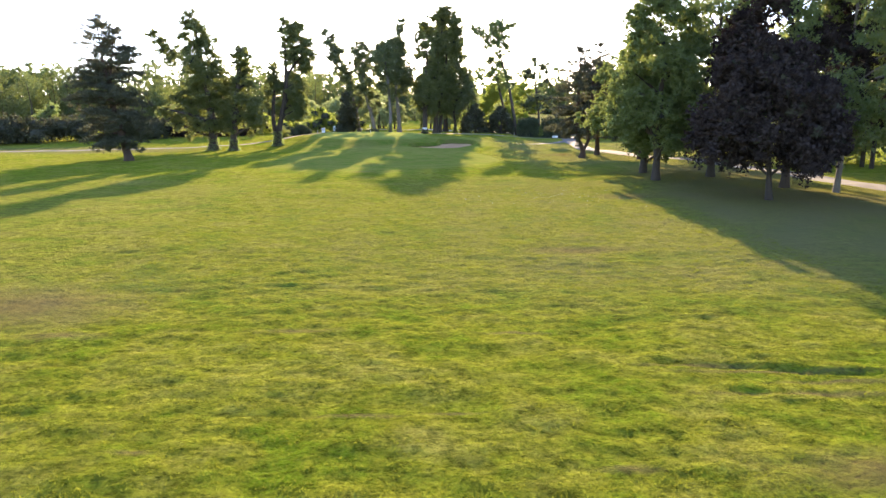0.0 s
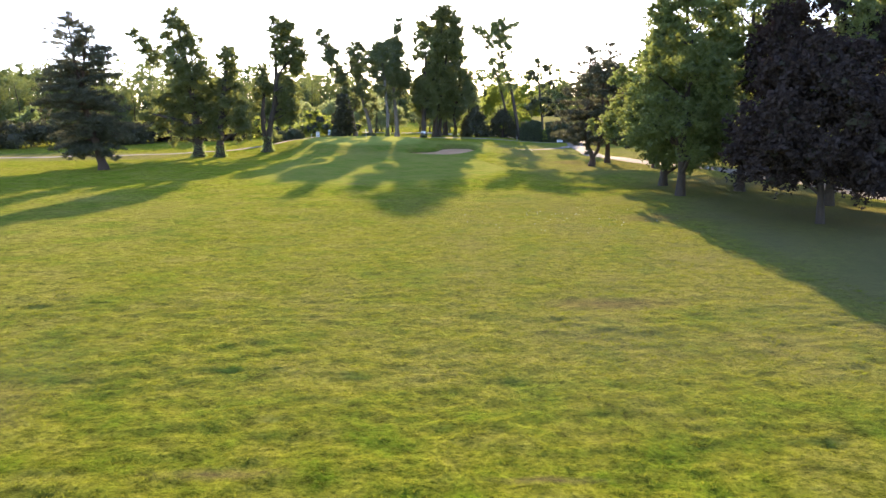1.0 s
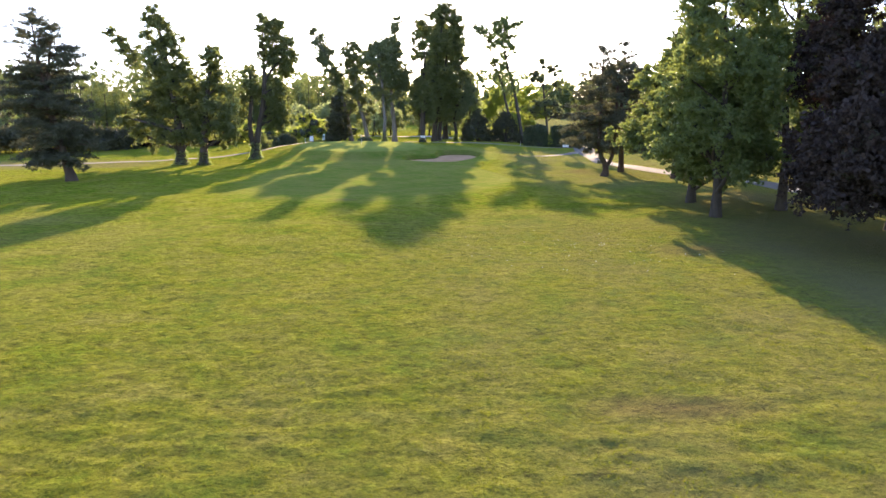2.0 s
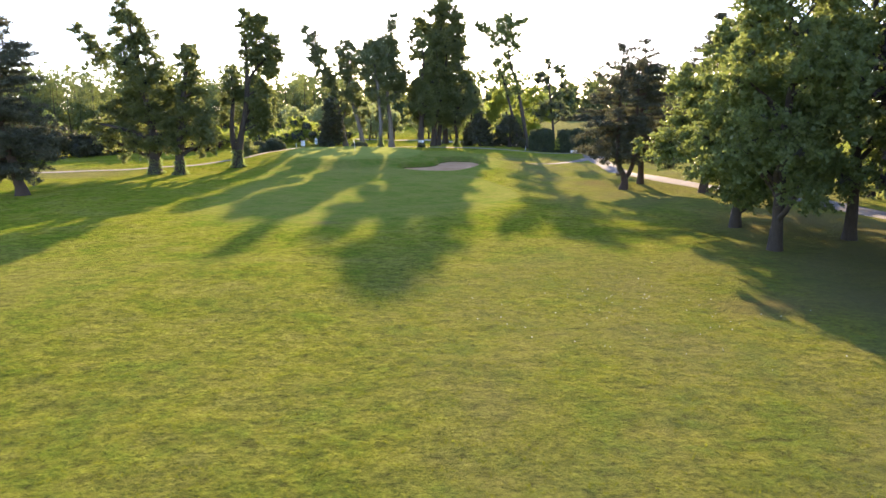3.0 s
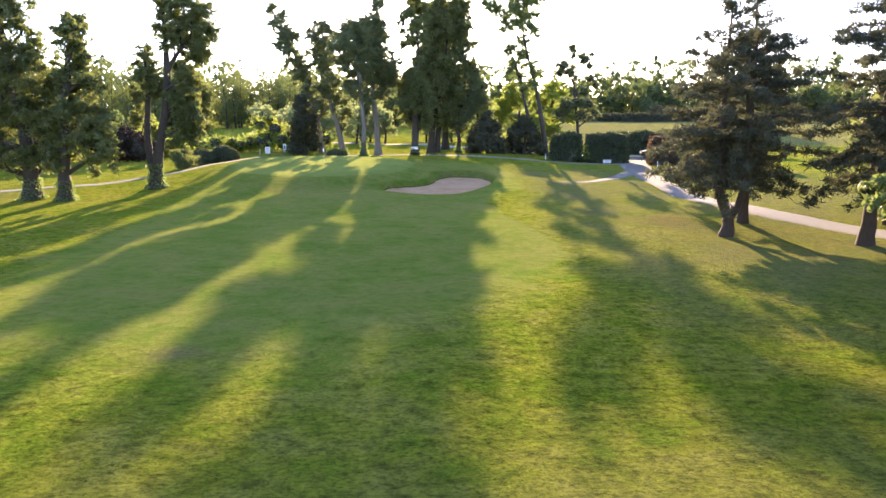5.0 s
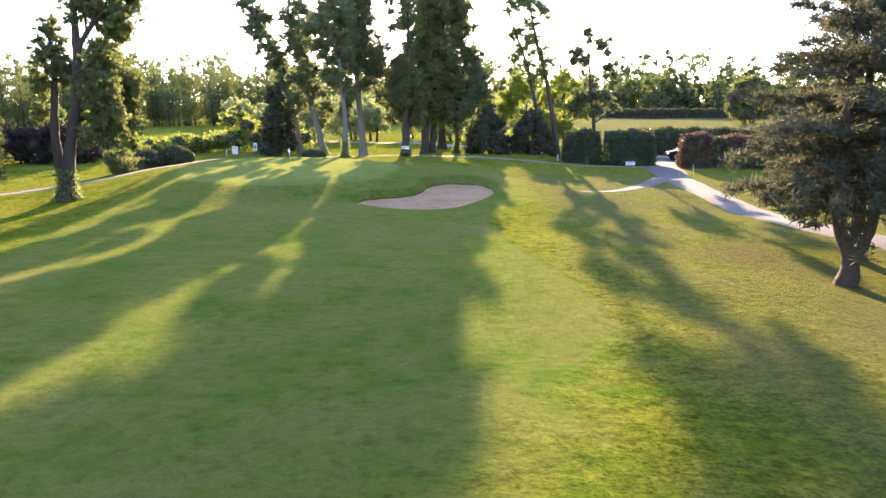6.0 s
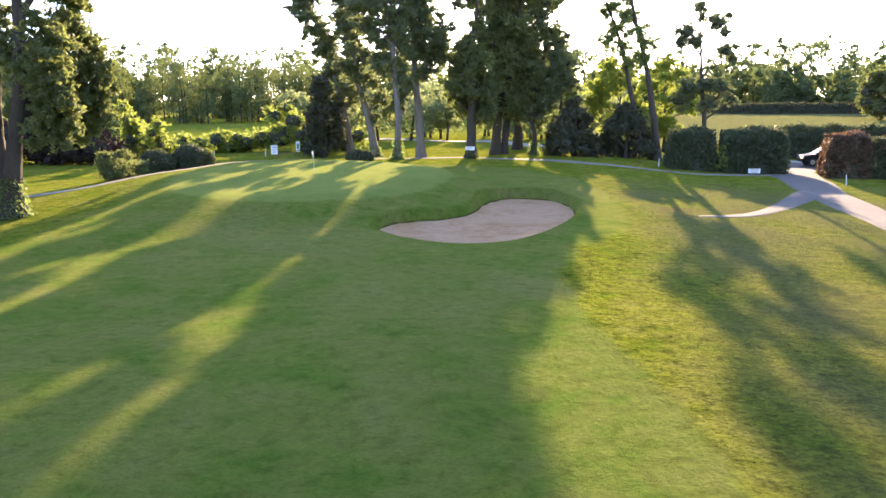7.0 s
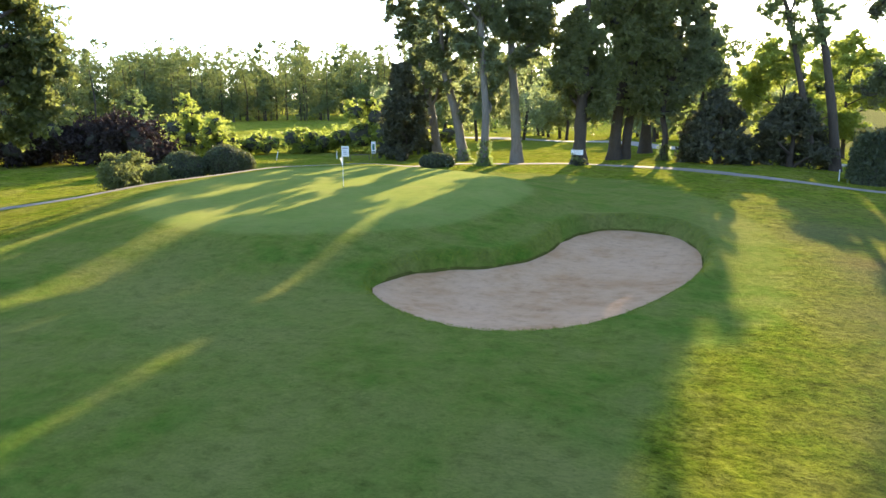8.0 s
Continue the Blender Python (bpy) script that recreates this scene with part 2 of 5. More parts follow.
GREY_BAR = plain_material("grey_print", (0.35, 0.36, 0.36), 0.6)
POST = plain_material("weathered_post", (0.14, 0.11, 0.08), 0.85, 0, 0.25, 8.0)
CAR_PAINT = plain_material("black_car_paint", (0.012, 0.012, 0.014), 0.38, 0.0, 0.05)
CAR_PAINT.node_tree.nodes["Principled BSDF"].inputs["Specular IOR Level"].default_value = 0.15
CAR_GLASS = plain_material("tinted_car_glass", (0.03, 0.035, 0.04), 0.06)
RUBBER = plain_material("tyre_rubber", (0.02, 0.02, 0.02), 0.85)
ALLOY = plain_material("alloy_rim", (0.45, 0.45, 0.46), 0.35, 1.0, 0.05)
DARK_ROOF = plain_material("dark_roof_felt", (0.05, 0.045, 0.045), 0.9)
FLAG_CLOTH = plain_material("white_flag_cloth", (0.82, 0.80, 0.74), 0.8)


R = np.random.default_rng


# ---- shape tools ----
def link_mesh(name, verts, faces, materials, parent=None, label="", smooth=False):
    """One mesh object; verts (n, 3), faces (m, 3 or 4) as arrays."""
    me = bpy.data.meshes.new(name)
    verts = np.asarray(verts, np.float32)
    faces = np.asarray(faces, np.int32)
    k = faces.shape[1]
    me.vertices.add(len(verts))
    me.vertices.foreach_set("co", verts.ravel())
    me.loops.add(faces.size)
    me.loops.foreach_set("vertex_index", faces.ravel())
    me.polygons.add(len(faces))
    me.polygons.foreach_set("loop_start", np.arange(0, faces.size, k, dtype=np.int32))
    me.polygons.foreach_set("use_smooth", np.full(len(faces), smooth))
    me.update(calc_edges=True)
    for m in materials if isinstance(materials, (list, tuple)) else [materials]:
        me.materials.append(m)
    ob = new(name, me)
    if parent is not None:
        ob.parent = parent
    if label:
        ob["label"] = label
    return ob


def part(name, bm, material, parent, label="", smooth=False):
    me = bpy.data.meshes.new(name)
    bm.to_mesh(me)
    bm.free()
    me.materials.append(material)
    if smooth:
        me.polygons.foreach_set("use_smooth", np.full(len(me.polygons), True))
    ob = new(name, me)
    if parent is not None:
        ob.parent = parent
    if label:
        ob["label"] = label
    return ob


def box(sx_, sy_, sz_, at=(0, 0, 0), bevel=0.0):
    bm = bmesh.new()
    bmesh.ops.create_cube(bm, size=1, matrix=Matrix.Translation(at) @ Matrix.Diagonal((sx_, sy_, sz_, 1)))
    if bevel:
        bmesh.ops.bevel(bm, geom=bm.edges[:], offset=bevel, segments=2, affect="EDGES")
    return bm


def rod(r0, r1, height, at=(0, 0, 0), sides=10):
    bm = bmesh.new()
    bmesh.ops.create_cone(bm, cap_ends=True, segments=sides, radius1=r0, radius2=r1, depth=height,
                          matrix=Matrix.Translation((at[0], at[1], at[2] + height / 2)))
    return bm


def step(a, b, v):
    t = np.clip((v - a) / (b - a), 0, 1)
    return t * t * (3 - 2 * t)


def closed_spline(points, n):
    """A smooth closed line through the points, n steps between each two."""
    p = np.asarray(points, float)
    out = []
    for i in range(len(p)):
        a, b, c, d = p[i - 1], p[i], p[(i + 1) % len(p)], p[(i + 2) % len(p)]
        for t in np.arange(n) / n:
            out.append(0.5 * (2 * b + (c - a) * t + (2 * a - 5 * b + 4 * c - d) * t ** 2 + (3 * b - a - 3 * c + d) * t ** 3))
    return np.array(out)


def open_spline(points, n):
    p = np.asarray(points, float)
    p = np.vstack([2 * p[0] - p[1], p, 2 * p[-1] - p[-2]])
    out = []
    for i in range(1, len(p) - 2):
        a, b, c, d = p[i - 1], p[i], p[i + 1], p[i + 2]
        for t in np.arange(n) / n:
            out.append(0.5 * (2 * b + (c - a) * t + (2 * a - 5 * b + 4 * c - d) * t ** 2 + (3 * b - a - 3 * c + d) * t ** 3))
    out.append(p[-2])
    return np.array(out)


def signed_distance(px, py, line):
    """Distance to a closed line, negative inside."""
    best = np.full(px.shape, 1e9)
    inside = np.zeros(px.shape, bool)
    for (ax, ay), (bx, by) in zip(line, np.roll(line, -1, 0)):
        dx, dy = bx - ax, by - ay
        t = np.clip(((px - ax) * dx + (py - ay) * dy) / (dx * dx + dy * dy + 1e-9), 0, 1)
        best = np.minimum(best, np.hypot(px - ax - t * dx, py - ay - t * dy))
        cross = (ay > py) != (by > py)
        inside ^= cross & (px < (bx - ax) * (py - ay) / (by - ay + 1e-12) + ax)
    return np.where(inside, -best, best)


BUNKER = closed_spline([(-4.75, 100.4), (-2.7, 98.2), (-0.2, 97.6), (2.4, 99.3), (4.35, 103.2), (5.05, 108.0), (4.1, 111.6), (2.1, 112.7),
                        (0.3, 111.8), (-0.5, 109.5), (-0.8, 106.5), (-1.7, 104.7), (-3.1, 103.7), (-4.3, 102.4)], 5)


def land(x, y):
    """The height of the ground without the bunker."""
    x, y = np.asarray(x, float), np.asarray(y, float)
    rise = 1.15 * step(85, 135, y) * (1 - 0.55 * step(6, 20, x))
    e = np.hypot((x + 11.5) / 9.5, (y - 112) / 11.0)
    green = 1.05 * (1 - step(0.75, 1.35 + 0.75 * step(0, 7, -11.5 - x), e))
    back = 3.9 * step(150, 235, y) * step(0, 28, x) + 1.2 * step(170, 260, y) * (1 - step(0, 28, x))
    roll = 0.07 * np.sin(x * 0.31 + 1.3) * np.sin(y * 0.23) + 0.05 * np.sin(x * 0.13 - y * 0.37 + 0.6) + 0.03 * np.sin(x * 0.7 + y * 0.55)
    far = 9.0 * step(270, 700, np.hypot(x, y))
    return 0.85 + rise + green + back + roll * (0.4 + 0.6 * step(20, 60, y)) + far


def ground_z(x, y):
    return float(land(x, y))


# ---- the ground ----
def lines(*spans):
    out = []
    for a, b, s in spans:
        out += list(np.arange(a, b, s))
    return np.array(out + [spans[-1][1]])


NODES = R(17).uniform(-1, 1, (256, 256))


def value_noise(x, y):
    xi, yi = np.floor(x).astype(int), np.floor(y).astype(int)
    u, w = x - xi, y - yi
    u, w = u * u * (3 - 2 * u), w * w * (3 - 2 * w)
    a, b = NODES[xi % 256, yi % 256], NODES[(xi + 1) % 256, yi % 256]
    c, d = NODES[xi % 256, (yi + 1) % 256], NODES[(xi + 1) % 256, (yi + 1) % 256]
    return (a * (1 - u) + b * u) * (1 - w) + (c * (1 - u) + d * u) * w


# mower ruts: start, end, depth
RUTS = [((4.3, 13.3), (8.4, 12.65), .055), ((5.1, 11.95), (7.8, 11.5), .045), ((-4.0, 10.8), (-2.2, 10.85), .035)]


def tussocks(x, y):
    """Small unevenness of the rough grass, a few centimetres high."""
    rise = 0.03 * value_noise(x * 2.0 + 3, y * 3.2) + 0.032 * value_noise(x * 3.6, y * 5.1 + 9) * (0.5 + 0.5 * value_noise(x * 0.35, y * 0.5 + 4)) + 0.03 * value_noise(x * 0.7, y * 1.1)
    rise = rise - 0.035 * step(0.45, 0.8, value_noise(x * 1.6 + 40, y * 5.0 + 7)) * step(0.0, 0.5, value_noise(x * 0.23, y * 0.31 + 2))
    for (ax, ay), (bx, by), deep in RUTS:
        t = np.clip(((x - ax) * (bx - ax) + (y - ay) * (by - ay)) / ((bx - ax) ** 2 + (by - ay) ** 2), 0, 1)
        gap = np.hypot(x - ax - t * (bx - ax), y - ay - t * (by - ay) + 0.06 * np.sin(x * 2.7))
        rise = rise - deep * np.exp(-(gap / 0.11) ** 2) + 0.3 * deep * np.exp(-((gap - 0.28) / 0.12) ** 2)
    return rise * (1 - step(34, 56, y)) * step(2, 5, y) * (1 - step(15, 20, np.abs(x)))


FAIRWAY_EDGE = closed_spline([(-18, 60), (-8, 55), (1, 56), (5.8, 65), (6.4, 76), (5.5, 83), (4.3, 88), (3.9, 93), (5.2, 97), (7.6, 102), (8, 110), (6, 119), (0, 127),
                              (-12, 127), (-20, 121), (-23, 111), (-21, 101), (-19.5, 84)], 6)
GREEN_EDGE = closed_spline([(-2.6, 112), (-3.4, 116.5), (-7, 120.5), (-13, 121.5), (-18.5, 118.5), (-20, 112), (-18, 105.5), (-13.5, 102.5), (-8, 102.8), (-4, 106.5)], 8)
gx = lines((-1500, -300, 120), (-300, -60, 12), (-60, -24, 2), (-24, -13, 0.6), (-13, -7, 0.22), (-7, 7, 0.16), (7, 14, 0.22), (14, 35, 1), (35, 80, 4), (80, 300, 12), (300, 1500, 120))
gy = lines((-300, -20, 20), (-20, 4, 2), (4, 26, 0.13), (26, 50, 0.32), (50, 96, 0.6), (96, 115, 0.2), (115, 130, 0.6), (130, 150, 1.2), (150, 186, 1.5), (186, 300, 6), (300, 2400, 100))
GX, GY = np.meshgrid(gx, gy)
near = (GX > -8) & (GX < 8) & (GY > 95) & (GY < 116)
sd = np.full(GX.shape, 99.0)
sd[near] = signed_distance(GX[near], GY[near], BUNKER)
GZ = land(GX, GY) - 0.75 * (1 - step(-0.4, 0.10, sd)) + 0.16 * np.exp(-((sd - 0.35) / 0.4) ** 2) * step(100, 105, GY) + tussocks(GX, GY)
mid_part = (GX > -30) & (GX < 14) & (GY > 48) & (GY < 132)
fair, close = np.full(GX.shape, 99.0), np.full(GX.shape, 99.0)
fair[mid_part] = signed_distance(GX[mid_part], GY[mid_part], FAIRWAY_EDGE)
close[mid_part] = signed_distance(GX[mid_part], GY[mid_part], GREEN_EDGE)
wavy = 0.35 * np.sin(GX * 2.3 + 1.7 * np.sin(GY * 1.1)) + 0.25 * np.sin(GY * 3.1 + GX)
soft = 0.5 + 9.0 * (1 - step(60, 76, GY)) + 3.0 * (1 - step(-20, -14, GX)) + 1.0 * step(90, 98, GY)
MOWN = step(0.0, 1.0, (-fair + 0.2 + wavy * np.minimum(1, soft * 0.4)) / soft)
CLOSE = step(0.0, 1.0, (-close + 0.3) / 0.6)
blot = 0.5 + 0.5 * np.sin(GX * 0.9 + 2 * np.sin(GY * 0.31)) * np.sin(GY * 0.47 + 1.1 * np.sin(GX * 0.6))
DRY = (0.32 + 0.42 * blot) * step(5, 10, GX) * step(56, 76, GY) * (1 - step(30, 45, GX)) * (1 - step(112, 125, GY))
DRY = np.maximum(DRY, 0.7 * step(88, 94, GY) * (1 - step(97, 104, GY)) * (1 - step(-37, -31, GX)))
DRY = np.maximum(DRY, 0.75 * step(160, 172, GY) * step(2, 14, GX))
DRY = np.maximum(DRY, (0.3 + 0.28 * blot) * step(14, 22, GY) * (1 - step(45, 60, GY)) * (0.45 + 0.55 * step(-6, 6, GX)))
DRY = np.maximum(DRY, 0.5 * blot * np.exp(-((GX + 10) / 4) ** 2 - ((GY - 19) / 4) ** 2))
DRY = np.maximum(DRY, (0.55 + 0.3 * blot) * step(9, 15, GX - 0.12 * (GY - 40)) * (1 - step(24, 31, GX + 3 * np.sin(GY * 0.3))) * step(10, 26, GY + 3 * np.sin(GX * 0.5)) * (1 - step(56, 72, GY)))
nx, ny = len(gx), len(gy)
idx = np.arange(nx * ny).reshape(ny, nx)
quads = np.stack([idx[:-1, :-1], idx[:-1, 1:], idx[1:, 1:], idx[1:, :-1]], -1).reshape(-1, 4)
points = np.stack([GX, GY, GZ], -1).reshape(-1, 3)
kind_of = np.where(close.ravel()[quads].mean(1) < 0, 2, np.where(fair.ravel()[quads].mean(1) < 0, 1, 0))
for k, (name, label, category) in enumerate([("ground", "sunlit rough grass with dry yellow patches", "ground"), ("fairway", "smooth-mown fairway grass in long evening shadows", "fairway"),
                                             ("putting_green", "close-mown pale green putting surface", "green")]):
    used, inv = np.unique(quads[kind_of == k], return_inverse=True)
    sheet = link_mesh(name, points[used], inv.reshape(-1, 4), TURF, smooth=True)
    for key, field in (("mown", MOWN), ("close", CLOSE), ("dry", DRY)):
        sheet.data.attributes.new(key, "FLOAT", "POINT").data.foreach_set("value", field.ravel()[used].astype(np.float32))
    tagged(sheet, label, category, kind="structure")


def patch(name, outline, step_size, lift, material, label, category, surface=land, sink_edge=0.05):
    """A sheet of turf or sand inside a closed line, lying on the ground."""
    lo, hi = outline.min(0) - 0.5, outline.max(0) + 0.5
    xs, ys = np.arange(lo[0], hi[0], step_size), np.arange(lo[1], hi[1], step_size)
    X, Y = np.meshgrid(xs, ys)
    D = signed_distance(X, Y, outline)
    # draw border vertices onto the outline so that the edge runs smooth
    near_edge = (D > 0) & (D < step_size * 1.5)
    seg = np.vstack([outline + (np.roll(outline, -1, 0) - outline) * t for t in (0, 0.25, 0.5, 0.75)])
    for i, j in zip(*np.nonzero(near_edge)):
        k = np.argmin((seg[:, 0] - X[i, j]) ** 2 + (seg[:, 1] - Y[i, j]) ** 2)
        X[i, j], Y[i, j] = seg[k]
    keep = D < step_size * 1.5
    Z = surface(X, Y) + lift - sink_edge * (D > 0)
    n = X.shape[1]
    ids = np.arange(X.size).reshape(X.shape)
    q = np.stack([ids[:-1, :-1], ids[:-1, 1:], ids[1:, 1:], ids[1:, :-1]], -1).reshape(-1, 4)
    q = q[keep.ravel()[q].all(1)]
    used, inv = np.unique(q, return_inverse=True)
    v = np.stack([X, Y, Z], -1).reshape(-1, 3)[used]
    ob = link_mesh(name, v, inv.reshape(-1, 4), material, smooth=True)
    return tagged(ob, label, category, kind="structure")


def ribbon(name, centre, width, lift, material, label, category):
    c = open_spline(centre, 8)
    d = np.gradient(c, axis=0)
    nrm = np.stack([-d[:, 1], d[:, 0]], 1) / np.linalg.norm(d, axis=1)[:, None]
    w = np.asarray(width, float) if np.ndim(width) else np.full(len(centre), float(width))
    w = np.interp(np.linspace(0, len(w) - 1, len(c)), np.arange(len(w)), w)
    rng = np.random.default_rng(len(c))
    across = np.linspace(-0.5, 0.5, 9)
    rows = []
    wob = 1 + 0.06 * np.convolve(rng.normal(size=len(c)), np.ones(3) / 3, "same")
    for s in across:
        p = c + nrm * (w * wob * s)[:, None]
        edge = 0.05 * (abs(s) > 0.49)
        rows.append(np.column_stack([p, land(p[:, 0], p[:, 1]) + lift - edge]))
    v = np.stack(rows, 1)
    ids = np.arange(v.shape[0] * 9).reshape(-1, 9)
    q = np.stack([ids[:-1, :-1], ids[1:, :-1], ids[1:, 1:], ids[:-1, 1:]], -1).reshape(-1, 4)
    q = q[:, ::-1]
    return tagged(link_mesh(name, v.reshape(-1, 3), q, material, smooth=True), label, category, kind="structure")


def bunker_floor(x, y):
    d = signed_distance(x, y, BUNKER)
    return land(x, y) * 0.35 + 0.65 * 1.02 - 0.16 - 0.14 * step(0, 2.2, -d) + 0.03 * np.sin(x * 2.1 + y) * np.sin(y * 1.7)


patch("bunker_sand", BUNKER + 0.0, 0.22, 0.0, SAND, "pale raked sand in a kidney-shaped bunker", "sand", bunker_floor, 0.0)
ribbon("cart_path", [(-60, 92), (-44, 97), (-33, 101.5), (-27.5, 105.5), (-24.5, 109), (-22.6, 114), (-21.2, 119.5), (-19, 125.5), (-15.5, 129.6), (-9, 133), (-2.4, 134.6),
                     (3.5, 132.8), (8, 129.3), (13.5, 126.5), (18, 126.8), (22, 128)], 1.15, 0.035, PATH_GRAVEL, "narrow pale gravel cart path round the green", "path")
ribbon("driveway", [(31, 141), (27, 136), (23.8, 130.5), (22.2, 122), (20.9, 114), (20.2, 104), (20, 96), (21, 89), (23.2, 83), (26.2, 75.5), (28, 66), (28.5, 55), (29, 45), (30, 20), (31.5, -20), (36, -90)],
       [4, 4, 4, 3.4, 2.6, 2.4, 2.5, 2.6, 2.6, 2.6, 2.6, 2.6, 2.6, 2.6, 2.6, 2.6], 0.045, GRAVEL, "pale gravel driveway beside the trees", "path")
ribbon("path_spur", [(20.6, 116), (18.2, 112.6), (15.6, 108.2), (13.2, 105.6), (10.8, 104.4)], [2.6, 1.6, 1.1, 0.9, 0.3], 0.03, GRAVEL, "worn gravel spur leading off the driveway", "path")
ribbon("service_road", [(-40, 178), (-20, 173), (-7.5, 169), (-2.5, 165.5), (3.5, 157.6), (10, 152.5), (15.5, 146.8), (22, 142), (31, 141)], 3.2, 0.07, ROAD_GRAVEL,
       "sunlit pale road behind the trees", "road")


# ---- grass blades ----
BLADE = leaf_material("grass_blade", (0.09, 0.15, 0.008), (0.21, 0.235, 0.022), (0.3, 0.33, 0.036), 0.42, 0.95, 0.1)


def tufts(name, n, x0, x1, y0, y1, height, label, seed, each=8):
    """Tufts of several blades, standing a little above the mown grass; they thin out on worn spots."""
    rng = np.random.default_rng(seed)
    X, Y = rng.uniform(x0, x1, n), y0 + (y1 - y0) * rng.uniform(0, 1, n) ** 1.5
    keep = (signed_distance(X, Y, FAIRWAY_EDGE) > .2) & (signed_distance(X, Y, BUNKER) > .3)
    for dx, dy, rx, ry in DIRT:
        keep &= ((X - dx) / rx) ** 2 + ((Y - dy) / ry) ** 2 > rng.uniform(.5, 1.2, n)
    keep &= value_noise(X * 1.3, Y * 1.9) + .9 * value_noise(X * 4, Y * 6) > rng.uniform(-1.3, .4, n)
    tall = np.repeat(rng.uniform(.6, 1.5, keep.sum()), each)
    X, Y = np.repeat(X[keep], each), np.repeat(Y[keep], each)
    n = len(X)
    X, Y = X + rng.normal(size=n) * .08, Y + rng.normal(size=n) * .06
    a = rng.uniform(0, 2 * math.pi, n)
    h = height * tall * rng.uniform(.6, 1.2, n)
    lean = rng.normal(size=(n, 2)) * (h * .6)[:, None]
    w = .008 + .007 * rng.uniform(size=n)
    Z = land(X, Y) + tussocks(X, Y) - .012
    v = np.stack([np.column_stack([X - w * np.cos(a), Y - w * np.sin(a), Z]), np.column_stack([X + w * np.cos(a), Y + w * np.sin(a), Z]),
                  np.column_stack([X + lean[:, 0], Y + lean[:, 1], Z + h])], 1)
    tagged(link_mesh(name, v.reshape(-1, 3), np.arange(n * 3).reshape(-1, 3), BLADE), label, "grass", kind="stuff")


tufts("grass", 44000, -12, 13, 5, 48, .044, "short tufts of rough grass", 5, 6)

rng_d = R(12)
daisy_x, daisy_y = rng_d.normal(6.2, 2.6, 70), rng_d.normal(41.5, 2.6, 70)
ring_ = np.array([(math.cos(a), math.sin(a), 0) for a in np.arange(6) * math.pi / 3]) * .017
centre = np.column_stack([daisy_x, daisy_y, land(daisy_x, daisy_y) + tussocks(daisy_x, daisy_y) + .045])
petals = centre[:, None] + ring_[None] * rng_d.uniform(.6, 1.2, (70, 1, 1)) + np.array([0, -.012, .012]) * np.sign(ring_[None, :, 1:2])
tagged(link_mesh("daisies", petals.reshape(-1, 3), np.arange(70 * 6).reshape(-1, 6), WHITE), "small white daisies scattered in the rough grass", "flowers", kind="stuff")

EARTH = plain_material("dark_earth_lip", (0.085, 0.088, 0.02), 0.95, 0, 0.6, 4.0, 0.05)
EARTH.node_tree.nodes["Principled BSDF"].inputs["Specular IOR Level"].default_value = 0.0
ring = closed_spline(BUNKER[::2], 6)
tangent = np.roll(ring, -1, 0) - np.roll(ring, 1, 0)
inward = np.column_stack([-tangent[:, 1], tangent[:, 0]]) / np.linalg.norm(tangent, axis=1)[:, None]
rows_ = []
rl = np.random.default_rng(4)
bulge = 0.045 * np.convolve(rl.normal(size=len(ring)), np.ones(5) / 5, "same")
# the bank sinks below the sand at a distance that depends on how deep the sand lies there
crest = 0.16 * np.exp(-((0.12 + 0.35) / 0.4) ** 2) * step(100, 105, ring[:, 1])
depth = land(ring[:, 0], ring[:, 1]) + crest - bunker_floor(ring[:, 0], ring[:, 1])
reach = np.linspace(-0.1, 0.4, 60)
meet = np.interp(depth, 0.75 * (1 - step(-0.4, 0.10, -reach)), reach)
for off, up in ((-0.04, -0.015), (-0.02, 0.0), (0.0, 0.012), (0.02, 0.006), (0.025, -0.02), (0.08, -0.06)):
    q2 = ring + inward * (meet + off + bulge * (off < 0.05))[:, None]
    bank = land(ring[:, 0], ring[:, 1]) + crest - 0.75 * (1 - step(-0.4, 0.10, -(meet + off)))
    zs = bunker_floor(q2[:, 0], q2[:, 1])
    rows_.append(np.column_stack([q2, np.maximum(bank, zs - 0.01) + up]))
lip = np.stack(rows_, 1)
li = np.arange(len(ring) * 6).reshape(-1, 6)
lq = np.stack([li[:, :-1], li[:, 1:], np.roll(li, -1, 0)[:, 1:], np.roll(li, -1, 0)[:, :-1]], -1).reshape(-1, 4)
tagged(link_mesh("bunker_lip", lip.reshape(-1, 3), lq, EARTH, smooth=True), "dark turf lip along the bunker edge", "bunker edge", kind="structure")
rng_f = np.random.default_rng(8)
rim = np.repeat(BUNKER, 90, 0)
rim = rim + rng_f.normal(size=rim.shape) * .22
rim = rim[np.abs(signed_distance(rim[:, 0], rim[:, 1], BUNKER) - .16) < .2]
rh = rng_f.uniform(.02, .075, len(rim))
ra = rng_f.uniform(0, 2 * math.pi, len(rim))
rd = signed_distance(rim[:, 0], rim[:, 1], BUNKER)
rz = land(rim[:, 0], rim[:, 1]) - 0.75 * (1 - step(-0.4, 0.10, rd)) + 0.16 * np.exp(-((rd - 0.35) / 0.4) ** 2) * step(100, 105, rim[:, 1])
foot = np.column_stack([rim, rz - .01])
wide_ = np.column_stack([np.cos(ra), np.sin(ra), 0 * ra]) * .011
tip_ = np.column_stack([rng_f.normal(size=len(rim)) * .05, rng_f.normal(size=len(rim)) * .05, rh])
v = np.stack([foot - wide_, foot + wide_, foot + tip_], 1)
tagged(link_mesh("bunker_fringe", v.reshape(-1, 3), np.arange(len(rim) * 3).reshape(-1, 3), BLADE), "longer grass fringe round the bunker", "grass", kind="stuff")

